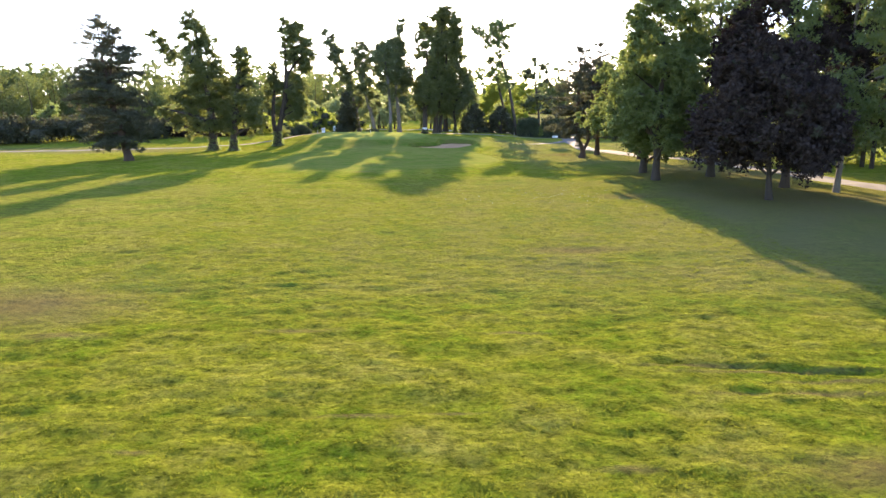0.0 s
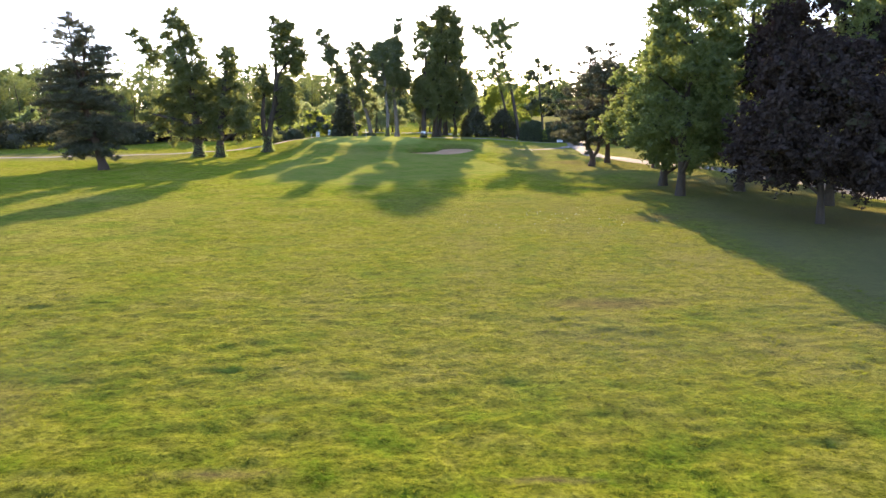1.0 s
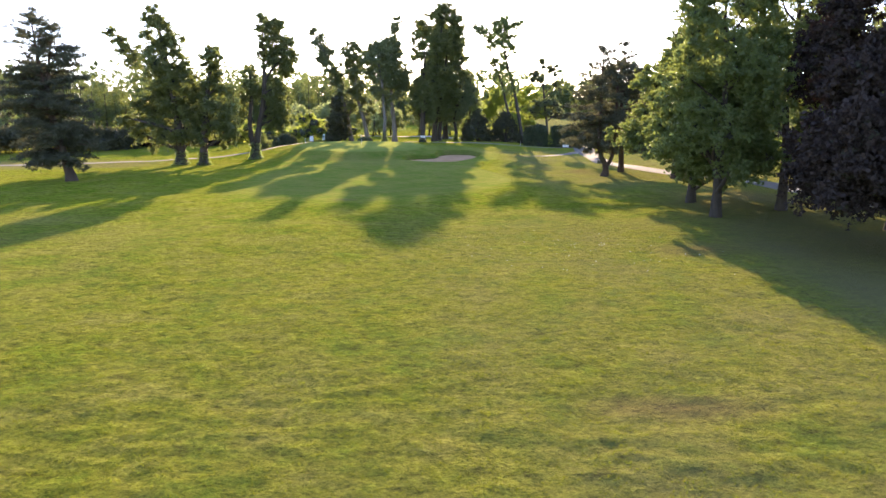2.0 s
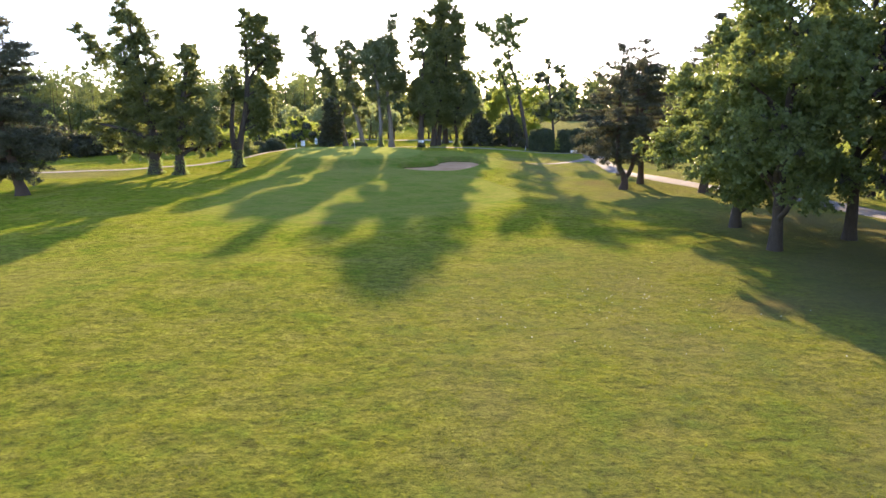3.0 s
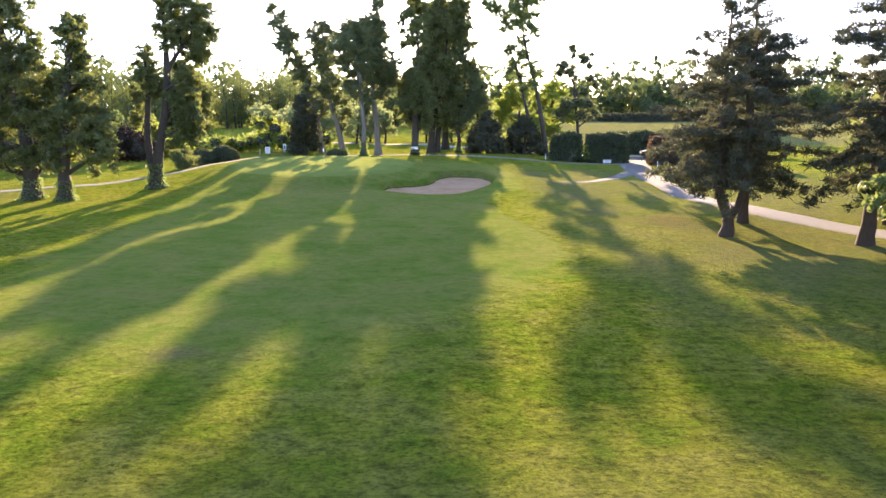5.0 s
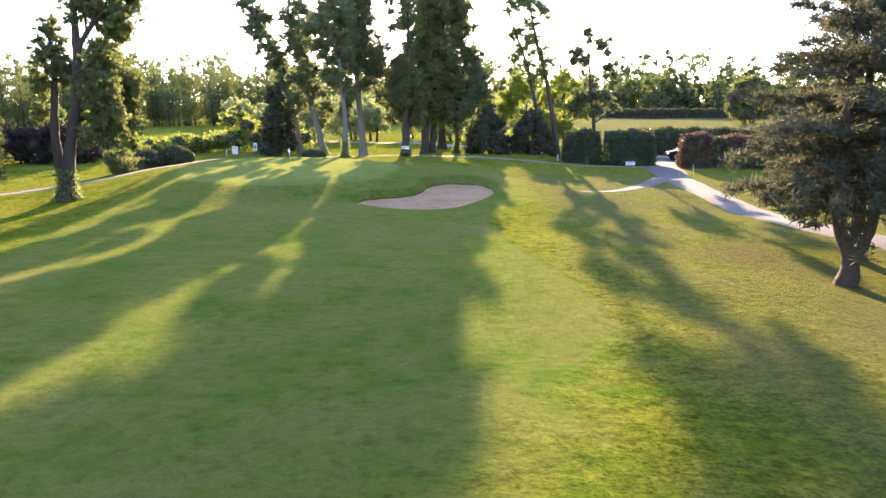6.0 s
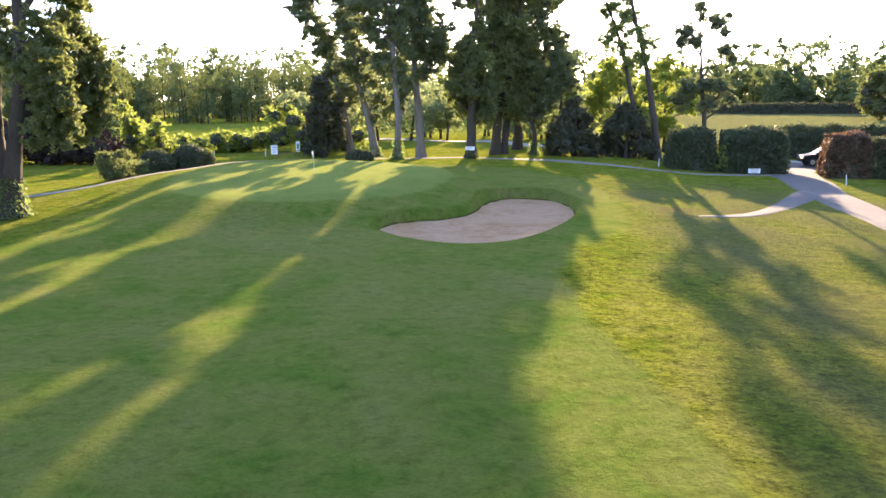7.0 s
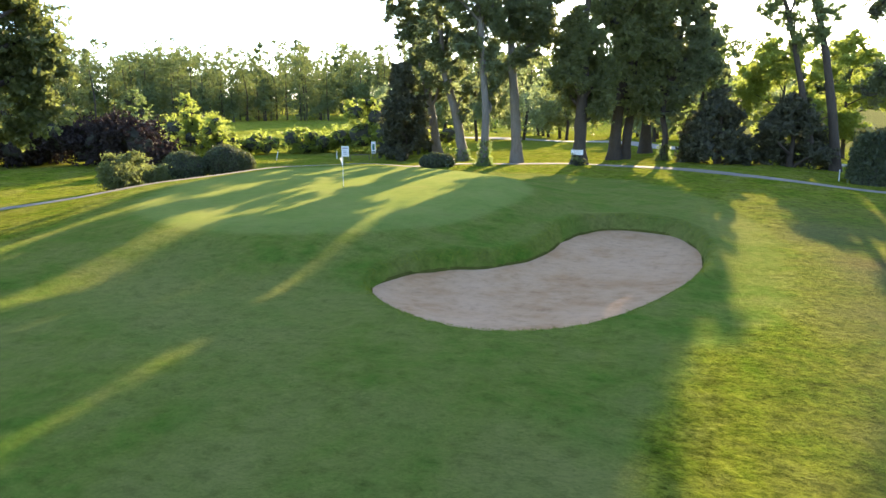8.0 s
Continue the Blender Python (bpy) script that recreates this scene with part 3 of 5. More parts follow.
# ---- plants ----
def tube(points, radii, sides=9, wobble=0.0, rng=None):
    p = np.asarray(points, float)
    d = np.gradient(p, axis=0)
    d /= np.linalg.norm(d, axis=1)[:, None] + 1e-9
    ref = np.array([0.0, 1.0, 0.0]) if abs(d[:, 2]).mean() > 0.5 else np.array([0.0, 0.0, 1.0])
    u = np.cross(d, ref)
    u /= np.linalg.norm(u, axis=1)[:, None] + 1e-9
    v = np.cross(d, u)
    a = np.arange(sides) * 2 * math.pi / sides
    r = np.asarray(radii, float)[:, None] * np.ones(sides)
    if wobble:
        r = r * (1 + wobble * rng.normal(size=r.shape))
    ring = p[:, None] + r[..., None] * (np.cos(a)[None, :, None] * u[:, None] + np.sin(a)[None, :, None] * v[:, None])
    n = len(p)
    i = np.arange(n - 1)[:, None] * sides
    j = np.arange(sides)[None]
    k = (j + 1) % sides
    q = np.stack([i + j, i + sides + j, i + sides + k, i + k], -1).reshape(-1, 4)
    return ring.reshape(-1, 3), q


def stem_line(stem, n=6):
    return open_spline(stem, n)


def leaf_tris(centres, length, width, rng, droop=0.3):
    """Smaller leaves, farther off: one pointed blade each."""
    n = len(centres)
    d = rng.normal(size=(n, 3))
    d[:, 2] -= droop
    d /= np.linalg.norm(d, axis=1)[:, None]
    s = np.cross(d, rng.normal(size=(n, 3)))
    s /= np.linalg.norm(s, axis=1)[:, None]
    ln = (length * rng.uniform(0.6, 1.35, n))[:, None]
    wd = ln * width / length
    v = np.stack([centres - d * ln * 0.4 + s * wd * 0.5, centres - d * ln * 0.4 - s * wd * 0.5, centres + d * ln * 0.6], 1)
    return v.reshape(-1, 3), np.arange(n * 3).reshape(-1, 3)


def ragged(clumps, rng, count=3):
    """Breaks the roundness of each clump with smaller sprays at its rim."""
    out = list(clumps)
    for cx, cy, cz, r in clumps:
        for k in range(count if r > .6 else 1):
            d = rng.normal(size=3)
            d /= np.linalg.norm(d)
            f = r * rng.uniform(.75, 1.2)
            out.append((cx + d[0] * f, cy + d[1] * f, cz + d[2] * f * .85, r * rng.uniform(.3, .52)))
    return out


def clump_points(clumps, dens, rng, sub=0.42, subs=30.0, squash=0.85):
    """Points for leaves: each clump is a fan of bent twigs of uneven length, with leaves along the outer part of each and gaps between."""
    out = []
    for cx, cy, cz, r in clumps:
        k = max(6, int(subs * r ** 1.5))
        d = rng.normal(size=(k, 3))
        d[:, 2] += 0.15
        d /= np.linalg.norm(d, axis=1)[:, None]
        reach = r * rng.uniform(0.55, 1.22, k)
        bend = rng.normal(size=(k, 3)) * (0.22 * r)
        bend[:, 2] -= 0.1 * r
        n = max(20, int(dens * r * r))
        which = rng.integers(0, k, n)
        u = rng.uniform(0.08, 1.0, n) ** 0.62
        at = d[which] * (reach[which] * u)[:, None] + bend[which] * (u * u)[:, None]
        spread = sub * (0.22 + 0.2 * rng.uniform(0, 1, k)) * (0.6 + 0.3 * min(r, 2))
        out.append(np.array([cx, cy, cz]) + at * np.array([1, 1, squash]) + rng.normal(size=(n, 3)) * spread[which][:, None] * np.array([0.8, 0.8, 0.5]))
    return np.vstack(out)


def tree(name, x, y, stems, clumps, leaf, bark, dens, size, label, category="tree", seed=1, ivy=0.0, limbs=10, sub=0.42, group="", sink=0.0, droop=0.3, ivy_leaf=None, core=0.0, near=False, fine=3.2):
    """stems: lists of (dx, dy, dz, radius) from the foot; clumps: (dx, dz, r) or (dx, dy, dz, r)."""
    rng = np.random.default_rng(seed)
    top = new(name)
    top.location = (x, y, ground_z(x, y) - sink)
    tagged(top, label, category, group)
    full = []
    for c in clumps:
        full.append(c if len(c) == 4 else (c[0], rng.normal() * c[2] * 0.45, c[1], c[2]))
    lines_ = []
    for stem in stems:
        st = np.asarray(stem, float)
        ln = stem_line(st)
        z = ln[:, 2]
        flare = 1 + 0.55 * np.exp(-np.maximum(z, 0) / 0.45)
        ln[0, 2] -= 0.35
        v, q = tube(ln[:, :3], ln[:, 3] * flare, 12, 0.07, rng)
        link_mesh("trunk", v, q, bark, top, smooth=True)
        lines_.append(ln)
    allp = np.vstack(lines_)
    order = sorted(full, key=lambda c: -c[3])[:limbs]
    for cx, cy, cz, r in order:
        cost = np.linalg.norm(allp[:, :3] - np.array([cx, cy, cz - 0.7 * r - 0.8]), axis=1) + 3.0 * np.maximum(0, allp[:, 2] - cz)
        k = int(np.argmin(cost))
        a, b = allp[k, :3], np.array([cx, cy, cz + 0.25 * r])
        if np.linalg.norm(b - a) < 0.7:
            continue
        mid = a * 0.5 + b * 0.5 + rng.normal(size=3) * 0.15 * np.linalg.norm(b - a) * np.array([1, 1, 0.4])
        r0 = min(allp[k, 3] * 0.6, 0.045 * np.linalg.norm(b - a) + 0.03)
        ln = open_spline(np.array([[*a, r0], [*mid, r0 * 0.7], [*b, r0 * 0.25]]), 4)
        v, q = tube(ln[:, :3], ln[:, 3], 7, 0.06, rng)
        link_mesh("limb", v, q, bark, top, smooth=True)
    whole = ragged(full, rng, 4)
    fill = sum(c[3] ** 2 for c in full) / sum(c[3] ** 2 for c in whole)
    if near:
        v, q = leaf_tris(clump_points(whole, dens * fill * 1.35, rng, sub), size, size * 0.78, rng, droop)
    else:
        v, q = leaf_tris(clump_points(whole, dens * fill * fine, rng, sub), size * .68 * (2.3 / fine) ** .5, size * 0.56 * (2.3 / fine) ** .5, rng, droop)
    link_mesh("crown", v, q, leaf, top)
    # solid dark balls stand in for the shaded inside of the crown
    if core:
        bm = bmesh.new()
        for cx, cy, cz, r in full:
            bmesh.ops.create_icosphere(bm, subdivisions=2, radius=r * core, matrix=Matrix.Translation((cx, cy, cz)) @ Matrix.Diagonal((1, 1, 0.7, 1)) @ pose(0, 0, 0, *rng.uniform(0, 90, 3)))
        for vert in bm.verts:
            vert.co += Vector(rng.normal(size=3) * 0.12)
        tagged(part("twig_shade_mass", bm, CORE, top), kind="stuff")
    if ivy:
        pts = []
        for ln in [l for l in lines_ if l[0, 2] < 1.5]:
            n = int(900 * ivy)
            h = ivy * 1.6 * rng.uniform(0, 1, n) ** 1.7
            k = np.array([np.argmin(abs(ln[:, 2] - hh)) for hh in h])
            a = rng.uniform(0, 2 * math.pi, n)
            rad = ln[k, 3] + rng.uniform(0.0, 1, n) ** 2 * 0.26 + 0.42 * np.exp(-h / 0.35) * rng.uniform(0, 1, n)
            pts.append(np.column_stack([ln[k, 0] + rad * np.cos(a), ln[k, 1] + rad * np.sin(a), h + 0.02]))
        v, q = leaf_tris(np.vstack(pts), 0.15, 0.13, rng, 0.5)
        link_mesh("ivy", v, q, ivy_leaf or WOOD_LEAF, top, "bright ivy round the foot of the trunk")
    return top


def envelope(rng, n, z0, z1, profile, r=(1.0, 1.6), lean=(0.0, 0.0), depth=1.0, inner=0.35):
    """Clumps spread inside a crown whose radius follows profile from bottom to top."""
    out = []
    for i in range(n):
        f = (i + rng.uniform()) / n
        R = np.interp(f, np.linspace(0, 1, len(profile)), profile)
        a = rng.uniform(0, 2 * math.pi)
        rr = rng.uniform(*r) * (0.55 + 0.45 * min(1, R / max(profile)))
        d = max(0.0, R - rr * 0.7) * rng.uniform(inner, 1) ** 0.5
        out.append((lean[0] * f + d * math.cos(a), lean[1] * f + d * math.sin(a) * depth, z0 + (z1 - z0) * f, rr))
    return out


def shoots(stem, z0, z1, n, seed, r=.62, reach=.8):
    """Small leafy sprays that grow out of a stem between two heights."""
    rng = R(seed)
    ln = open_spline(np.asarray(stem, float), 6)
    out = []
    for z in np.linspace(z0, z1, n):
        k = int(np.argmin(abs(ln[:, 2] - z)))
        out.append((ln[k, 0] + rng.normal() * reach, ln[k, 1] + rng.normal() * reach, z, r * rng.uniform(.7, 1.3)))
    return out


def trunk(h, r, lean=(0, 0), bend=0.25, seed=0, foot=(0, 0)):
    rng = np.random.default_rng(seed + 77)
    pts = []
    for f in np.linspace(0, 1, 6):
        b = rng.normal(size=2) * bend * (0.2 < f)
        pts.append((foot[0] + lean[0] * f + b[0], foot[1] + lean[1] * f + b[1], h * f, r * (1 - 0.85 * f)))
    return pts


def shrub(name, x, y, clumps, leaf, dens, size, label, seed, category="shrub", sub=0.3, core=0.58, group="", rough=2):
    """A bush: short stems, dark balls standing in for its shaded twigs, and leaves all over."""
    rng = np.random.default_rng(seed)
    top = new(name)
    top.location = (x, y, ground_z(x, y))
    tagged(top, label, category, group)
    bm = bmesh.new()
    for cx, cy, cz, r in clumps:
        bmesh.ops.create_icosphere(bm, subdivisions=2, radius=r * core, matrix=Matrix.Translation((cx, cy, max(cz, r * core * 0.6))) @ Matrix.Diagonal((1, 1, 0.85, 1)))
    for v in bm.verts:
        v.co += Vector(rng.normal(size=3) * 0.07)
    tagged(part("twig_shade_mass", bm, CORE, top), kind="stuff")
    pts = clump_points(ragged(clumps, rng, rough), dens * 1.7, rng, sub * 1.2, 30.0, 0.85)
    pts = pts[pts[:, 2] > 0.03]
    v, q = leaf_tris(pts, size * .8, size * 0.6, rng, 0.1)
    link_mesh("foliage", v, q, leaf, top)
    return top


def dome(x, y, lobes, label, seed, group=""):
    """A shrub clipped into a smooth dome: a dark ball for the shaded twigs inside, a skin of small leaves."""
    rng = R(seed)
    top = new("clipped_shrub")
    top.location = (x, y, ground_z(x, y))
    tagged(top, label, "shrub", group)
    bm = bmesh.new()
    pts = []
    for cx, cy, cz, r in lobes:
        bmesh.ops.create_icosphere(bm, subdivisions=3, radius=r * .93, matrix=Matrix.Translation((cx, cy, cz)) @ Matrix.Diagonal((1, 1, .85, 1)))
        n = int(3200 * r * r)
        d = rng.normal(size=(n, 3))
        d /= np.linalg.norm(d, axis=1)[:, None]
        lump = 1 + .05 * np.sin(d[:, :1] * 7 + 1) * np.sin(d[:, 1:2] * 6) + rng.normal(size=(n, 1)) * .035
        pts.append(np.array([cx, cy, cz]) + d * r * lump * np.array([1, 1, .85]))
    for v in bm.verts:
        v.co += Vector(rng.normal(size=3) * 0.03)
    tagged(part("twig_shade_mass", bm, CORE, top), kind="stuff")
    pts = np.vstack(pts)
    pts = pts[pts[:, 2] > 0.0]
    v, q = leaf_tris(pts, .12, .1, rng, -.3)
    link_mesh("foliage", v, q, HEDGE_LEAF, top)
    return top


def hedge(name, corners, height, leaf, label, seed, dens=260, size=0.2, top_leaf=None, category="hedge"):
    """A clipped hedge over a four-cornered plan: a dark body standing in for its shaded twigs, with leaves over all its
    faces.
    """
    rng = np.random.default_rng(seed)
    c = np.asarray(corners, float)
    x0, y0 = c.mean(0)
    top = new(name)
    z0 = min(ground_z(*p) for p in c)
    top.location = (x0, y0, z0)
    tagged(top, label, category)
    rel = c - (x0, y0)
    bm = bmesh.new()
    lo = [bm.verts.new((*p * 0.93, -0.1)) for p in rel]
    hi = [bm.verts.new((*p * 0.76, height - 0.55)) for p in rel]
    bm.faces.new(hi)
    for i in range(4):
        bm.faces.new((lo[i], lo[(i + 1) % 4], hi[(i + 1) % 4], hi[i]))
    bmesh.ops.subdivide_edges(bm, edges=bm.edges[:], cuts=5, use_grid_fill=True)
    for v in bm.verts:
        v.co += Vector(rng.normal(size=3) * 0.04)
    part("twig_shade_mass", bm, CORE, top)
    sides, tops = [], []
    for i in range(4):
        a, b = rel[i], rel[(i + 1) % 4]
        n = int(np.linalg.norm(b - a) * height * dens)
        t, h = rng.uniform(0, 1, n), rng.uniform(0, height, n)
        p = a + (b - a) * t[:, None]
        out_ = np.array([(b - a)[1], -(b - a)[0]]) / np.linalg.norm(b - a)
        lump = 0.12 * np.sin(t * 17 + i) * np.sin(h * 2.3 + i) + rng.normal(size=n) * 0.09 - 0.08 - 0.75 * step(0.5, 1.1, h / height) ** 2 + 0.1 * np.sin(t * 7 + h)
        sides.append(np.column_stack([p + out_ * lump[:, None], h]))
    area = 0.5 * abs(np.dot(rel[:, 0], np.roll(rel[:, 1], -1)) - np.dot(rel[:, 1], np.roll(rel[:, 0], -1)))
    n = int(area * dens)
    u, w = rng.uniform(0, 1, (n, 1)), rng.uniform(0, 1, (n, 1))
    p = (rel[0] * (1 - u) + rel[1] * u) * (1 - w) + (rel[3] * (1 - u) + rel[2] * u) * w
    tops.append(np.column_stack([p, height + rng.normal(size=n) * 0.14 + 0.13 * np.sin(p[:, 0] * 1.9) + 0.08 * np.sin(p[:, 0] * 4.3 + p[:, 1]) - 0.12 - 0.8 * np.maximum(np.abs(2 * u[:, 0] - 1), np.abs(2 * w[:, 0] - 1)) ** 5]))
    v, q = leaf_tris(np.vstack(sides), size, size * 0.7, rng, 0.2)
    link_mesh("foliage", v, q, leaf, top)
    v, q = leaf_tris(np.vstack(tops), size, size * 0.7, rng, -0.6)
    link_mesh("top_growth", v, q, top_leaf or leaf, top)
    return top




def pine(x, y, stems, z0, z1, profile, label, seed, tier=0.55, around=6, tuft=38, size=0.3, spread_low=0.0, gaps=0.12, open_from=.75):
    """A pine: whorls of boughs up the stem, with tufts of needles along the outer part of each."""
    rng = R(seed)
    top = new("pine_tree")
    top.location = (x, y, ground_z(x, y))
    tagged(top, label, "pine")
    lines_ = []
    for stem in stems:
        ln = stem_line(np.asarray(stem, float))
        flare = 1 + 0.5 * np.exp(-np.maximum(ln[:, 2], 0) / 0.4)
        ln[0, 2] -= 0.3
        v, q = tube(ln[:, :3], ln[:, 3] * flare, 12, 0.07, rng)
        link_mesh("trunk", v, q, PINE_BARK, top, smooth=True)
        lines_.append(ln)
    bv, bq, base, tufts_at = [], [], 0, []
    levels = np.arange(z0, z1, tier)
    for i, z in enumerate(levels):
        f = (z - z0) / (z1 - z0)
        reach = np.interp(f, np.linspace(0, 1, len(profile)), profile)
        for b in range(around if f < .8 else max(3, around - 2)):
            if rng.uniform() < gaps + .3 * step(open_from, open_from + .06, f):
                continue
            ln = lines_[(i + b) % len(lines_)]
            if z > ln[-1, 2]:
                ln = lines_[0]
            k = int(np.argmin(abs(ln[:, 2] - z)))
            a = rng.uniform(0, 2 * math.pi)
            r = reach * rng.uniform(.6, 1.12)
            rise = r * (0.5 * f - 0.16 + rng.normal() * .1) - spread_low * (1 - f)
            p0 = np.array([ln[k, 0], ln[k, 1], z])
            p2 = p0 + np.array([math.cos(a) * r, math.sin(a) * r, rise])
            p1 = p0 * .5 + p2 * .5 + np.array([0, 0, .06 * r + rng.normal() * .08])
            c = open_spline(np.array([p0, p1, p2]), 3)
            v, q = tube(c, np.linspace(.02 + .012 * r, .008, len(c)), 5)
            bv.append(v), bq.append(q + base)
            base += len(v)
            n = max(3, int(r / .3))
            for g in np.linspace(.28, 1.04, n):
                at = p0 * (1 - g) ** 2 + 2 * p1 * g * (1 - g) + p2 * g * g if g <= 1 else p2
                side = np.array([-math.sin(a), math.cos(a), 0]) * rng.normal() * .28 * r * (.4 + .6 * g) * .6
                tufts_at.append(at + side + rng.normal(size=3) * np.array([.1, .1, .07]) + np.array([0, 0, .06]))
    tagged(link_mesh("bough", np.vstack(bv), np.vstack(bq), PINE_BARK, top, smooth=True), kind="stuff")
    c = np.repeat(np.array(tufts_at), tuft, 0)
    n = len(c)
    d = rng.normal(size=(n, 3)) * np.array([1, 1, .8])
    d[:, 2] += .35
    d /= np.linalg.norm(d, axis=1)[:, None]
    s = np.cross(d, rng.normal(size=(n, 3)))
    s /= np.linalg.norm(s, axis=1)[:, None]
    c = c + rng.normal(size=(n, 3)) * np.array([.14, .14, .08])
    ln = (size * rng.uniform(.6, 1.2, n))[:, None]
    w = size * .11
    v = np.stack([c - s * w, c + s * w, c + d * ln], 1)
    link_mesh("needles", v.reshape(-1, 3), np.arange(n * 3).reshape(-1, 3), PINE_NEEDLE, top)
    return top


# trees along the left of the fairway
pine(-33.75, 75.8, [[(0, 0, 0, 0.42), (-0.5, 0, 2.4, 0.36), (-1.3, 0, 6, 0.28), (-1.9, 0, 10.5, 0.15), (-2.2, 0, 15.0, 0.03)], [(-1.4, 0, 7.5, .16), (-1.0, .2, 11, .09), (-.4, .3, 13.8, .03)]],
     1.7, 15.0, [2.6, 3.5, 3.9, 4.0, 4.0, 3.8, 3.3, 2.6, 2.0, 1.3, .4], "dark pine with a sparse tiered top on the lawn", 11, .42, 8, 36, .34, .1, .08, .56)
tree("ivy_clad_tree", -31.0, 95.6, [[(0, 0, 0, 0.58), (0, 0, 3, 0.5), (-0.3, 0, 8, 0.42), (-1.0, 0, 12.5, 0.26), (-1.8, 0, 17, 0.06)],
                                    [(-0.3, 0, 8, 0.3), (-2.6, .3, 11, 0.22), (-5.2, .3, 13.4, 0.13), (-7.2, .3, 15.5, 0.04)]],
     [(-7.1, 15.3, .7), (-6.3, 14.4, .9), (-6.0, 13.2, 1.0), (-4.6, 12.7, 1.1), (-5.2, 11.7, .7), (-1.8, 17.4, .8), (-2.4, 16.4, 1.1), (-1.2, 16.0, 1.2), (-3.0, 15.0, .9), (-.4, 14.6, 1.4), (-1.7, 13.6, 1.5), (.2, 13.0, 1.2),
      (-1.6, 11.6, 2.0), (.6, 11.0, 1.6), (-.2, 9.6, 2.3), (1.7, 8.8, 1.5), (-2.0, 8.2, 1.9), (-1.4, 6.8, 2.4), (.8, 6.0, 2.2), (2.0, 4.6, 1.4), (-3.2, 5.2, 1.9), (-4.6, 6.9, 1.3), (-6.0, 5.2, 1.3), (-4.8, 3.6, 1.2), (-1.6, 3.4, 1.9), (.6, 3.4, 1.6)],
     IVY_LEAF, BARK, 520, 0.31, "tall pollarded tree thick with ivy beside the path", "tree", 12, ivy=1.0, limbs=18, core=0.18)
tree("ivy_clad_tree", -28.0, 94.6, [[(0, 0, 0, 0.48), (.2, 0, 3, 0.42), (.9, 0, 8, 0.28), (1.7, 0, 13, 0.06)]],
     [(1.8, 13.2, .8), (2.5, 12.3, .8), (1.2, 12.2, .9), (1.9, 11.2, 1.2), (1.4, 9.6, 1.4), (2.6, 8.6, 1.1), (.6, 7.8, 1.5), (1.8, 6.6, 1.7), (3.0, 5.0, 1.6), (-.2, 5.8, 1.4), (1.0, 4.4, 1.7), (3.2, 3.4, 1.3), (-.4, 3.2, 1.1)],
     IVY_LEAF, BARK, 700, 0.32, "shorter ivy-clad tree standing beside a taller one", "tree", 13, ivy=0.9, limbs=9, core=0.18)
tree("twin_stemmed_tree", -23.3, 100.2, [[(0, 0, 0, 0.56), (.05, 0, 1.4, 0.46), (.6, 0, 4, 0.33), (1.25, 0, 7, 0.28), (1.55, 0, 10.5, 0.23), (1.5, 0, 16.5, 0.07)],
                                         [(-.05, .05, .9, 0.34), (-.55, .3, 2.8, 0.29), (-.6, .4, 5, 0.25), (-.3, .4, 8, 0.17), (-.4, .4, 11, 0.05)],
                                         [(1.6, 0, 9.6, 0.18), (2.8, .1, 11.2, 0.14), (4.2, .1, 12.4, 0.05)]],
     [(1.5, 16.9, .7), (1.1, 15.8, .6), (2.6, 16.0, 1.0), (3.8, 16.2, .7), (3.2, 14.8, 1.3), (4.3, 13.9, 1.2), (2.7, 13.4, 1.1), (5.0, 12.5, 1.1), (4.0, 12.0, 1.2), (4.6, 10.8, 1.0), (3.6, 10.4, .9), (2.9, 6.9, 1.4), (3.0, 5.2, 1.5),
      (1.6, 8.0, 1.1), (-.3, .4, 10.6, .9), (-.7, .4, 9.4, 1.1), (2.2, .2, 12.0, 1.2), (3.0, .3, 12.6, 1.3), (2.0, 0, 14.4, 1.0), (.1, .4, 8.2, 1.1), (-1.2, .4, 7.4, 1.0), (-1.4, .6, 5.6, .7), (2.4, 4.3, 1.1), (3.4, -.6, 8.6, 1.3), (2.8, 3.6, 5.0, 1.1), (2.4, 3.4, 6.2, 1.3), (2.8, 3.2, 7.5, 1.2), (2.2, 3.8, 8.8, 1.2), (1.8, 3.0, 4.2, .9), (1.2, 3.4, 7.2, 1.2), (1.4, 3.4, 9.8, 1.1)],
     IVY_LEAF, BARK, 700, 0.32, "twin-stemmed tree with bare trunk and ivy at its foot", "tree", 14, ivy=1.2, limbs=14)

# trees behind the green
tree("poplar_tree", -16.4, 140.0, [[(0, 0, 0, 0.4), (-.8, 0, 5, 0.33), (-2.4, 0, 11, 0.24), (-4.6, 0, 16, 0.12), (-6.2, 0, 19, 0.04)]],
     [(-6.3, 19.0, 0.81), (-5.0, 18.2, 0.93), (-5.6, 17.0, 1.04), (-4.4, 16.2, 1.04), (-4.9, 15.0, 1.39), (-3.2, 15.4, 0.93), (-3.8, 13.6, 1.39), (-2.6, 12.4, 1.28), (-2.0, 11.0, 1.28), (-3.0, 10.2, 0.93), (-1.2, 8.4, 1.28), (0, 6.2, 1.51)] + shoots([(0, 0, 0, 0.4), (-.8, 0, 5, 0.33), (-2.4, 0, 11, 0.24), (-4.6, 0, 16, 0.12), (-6.2, 0, 19, 0.04)], 5.5, 12, 9, 321),
     POPLAR_LEAF, PALE_BARK, 680, 0.34, "leaning tree with thin ragged leaf clumps", "tree", 21)
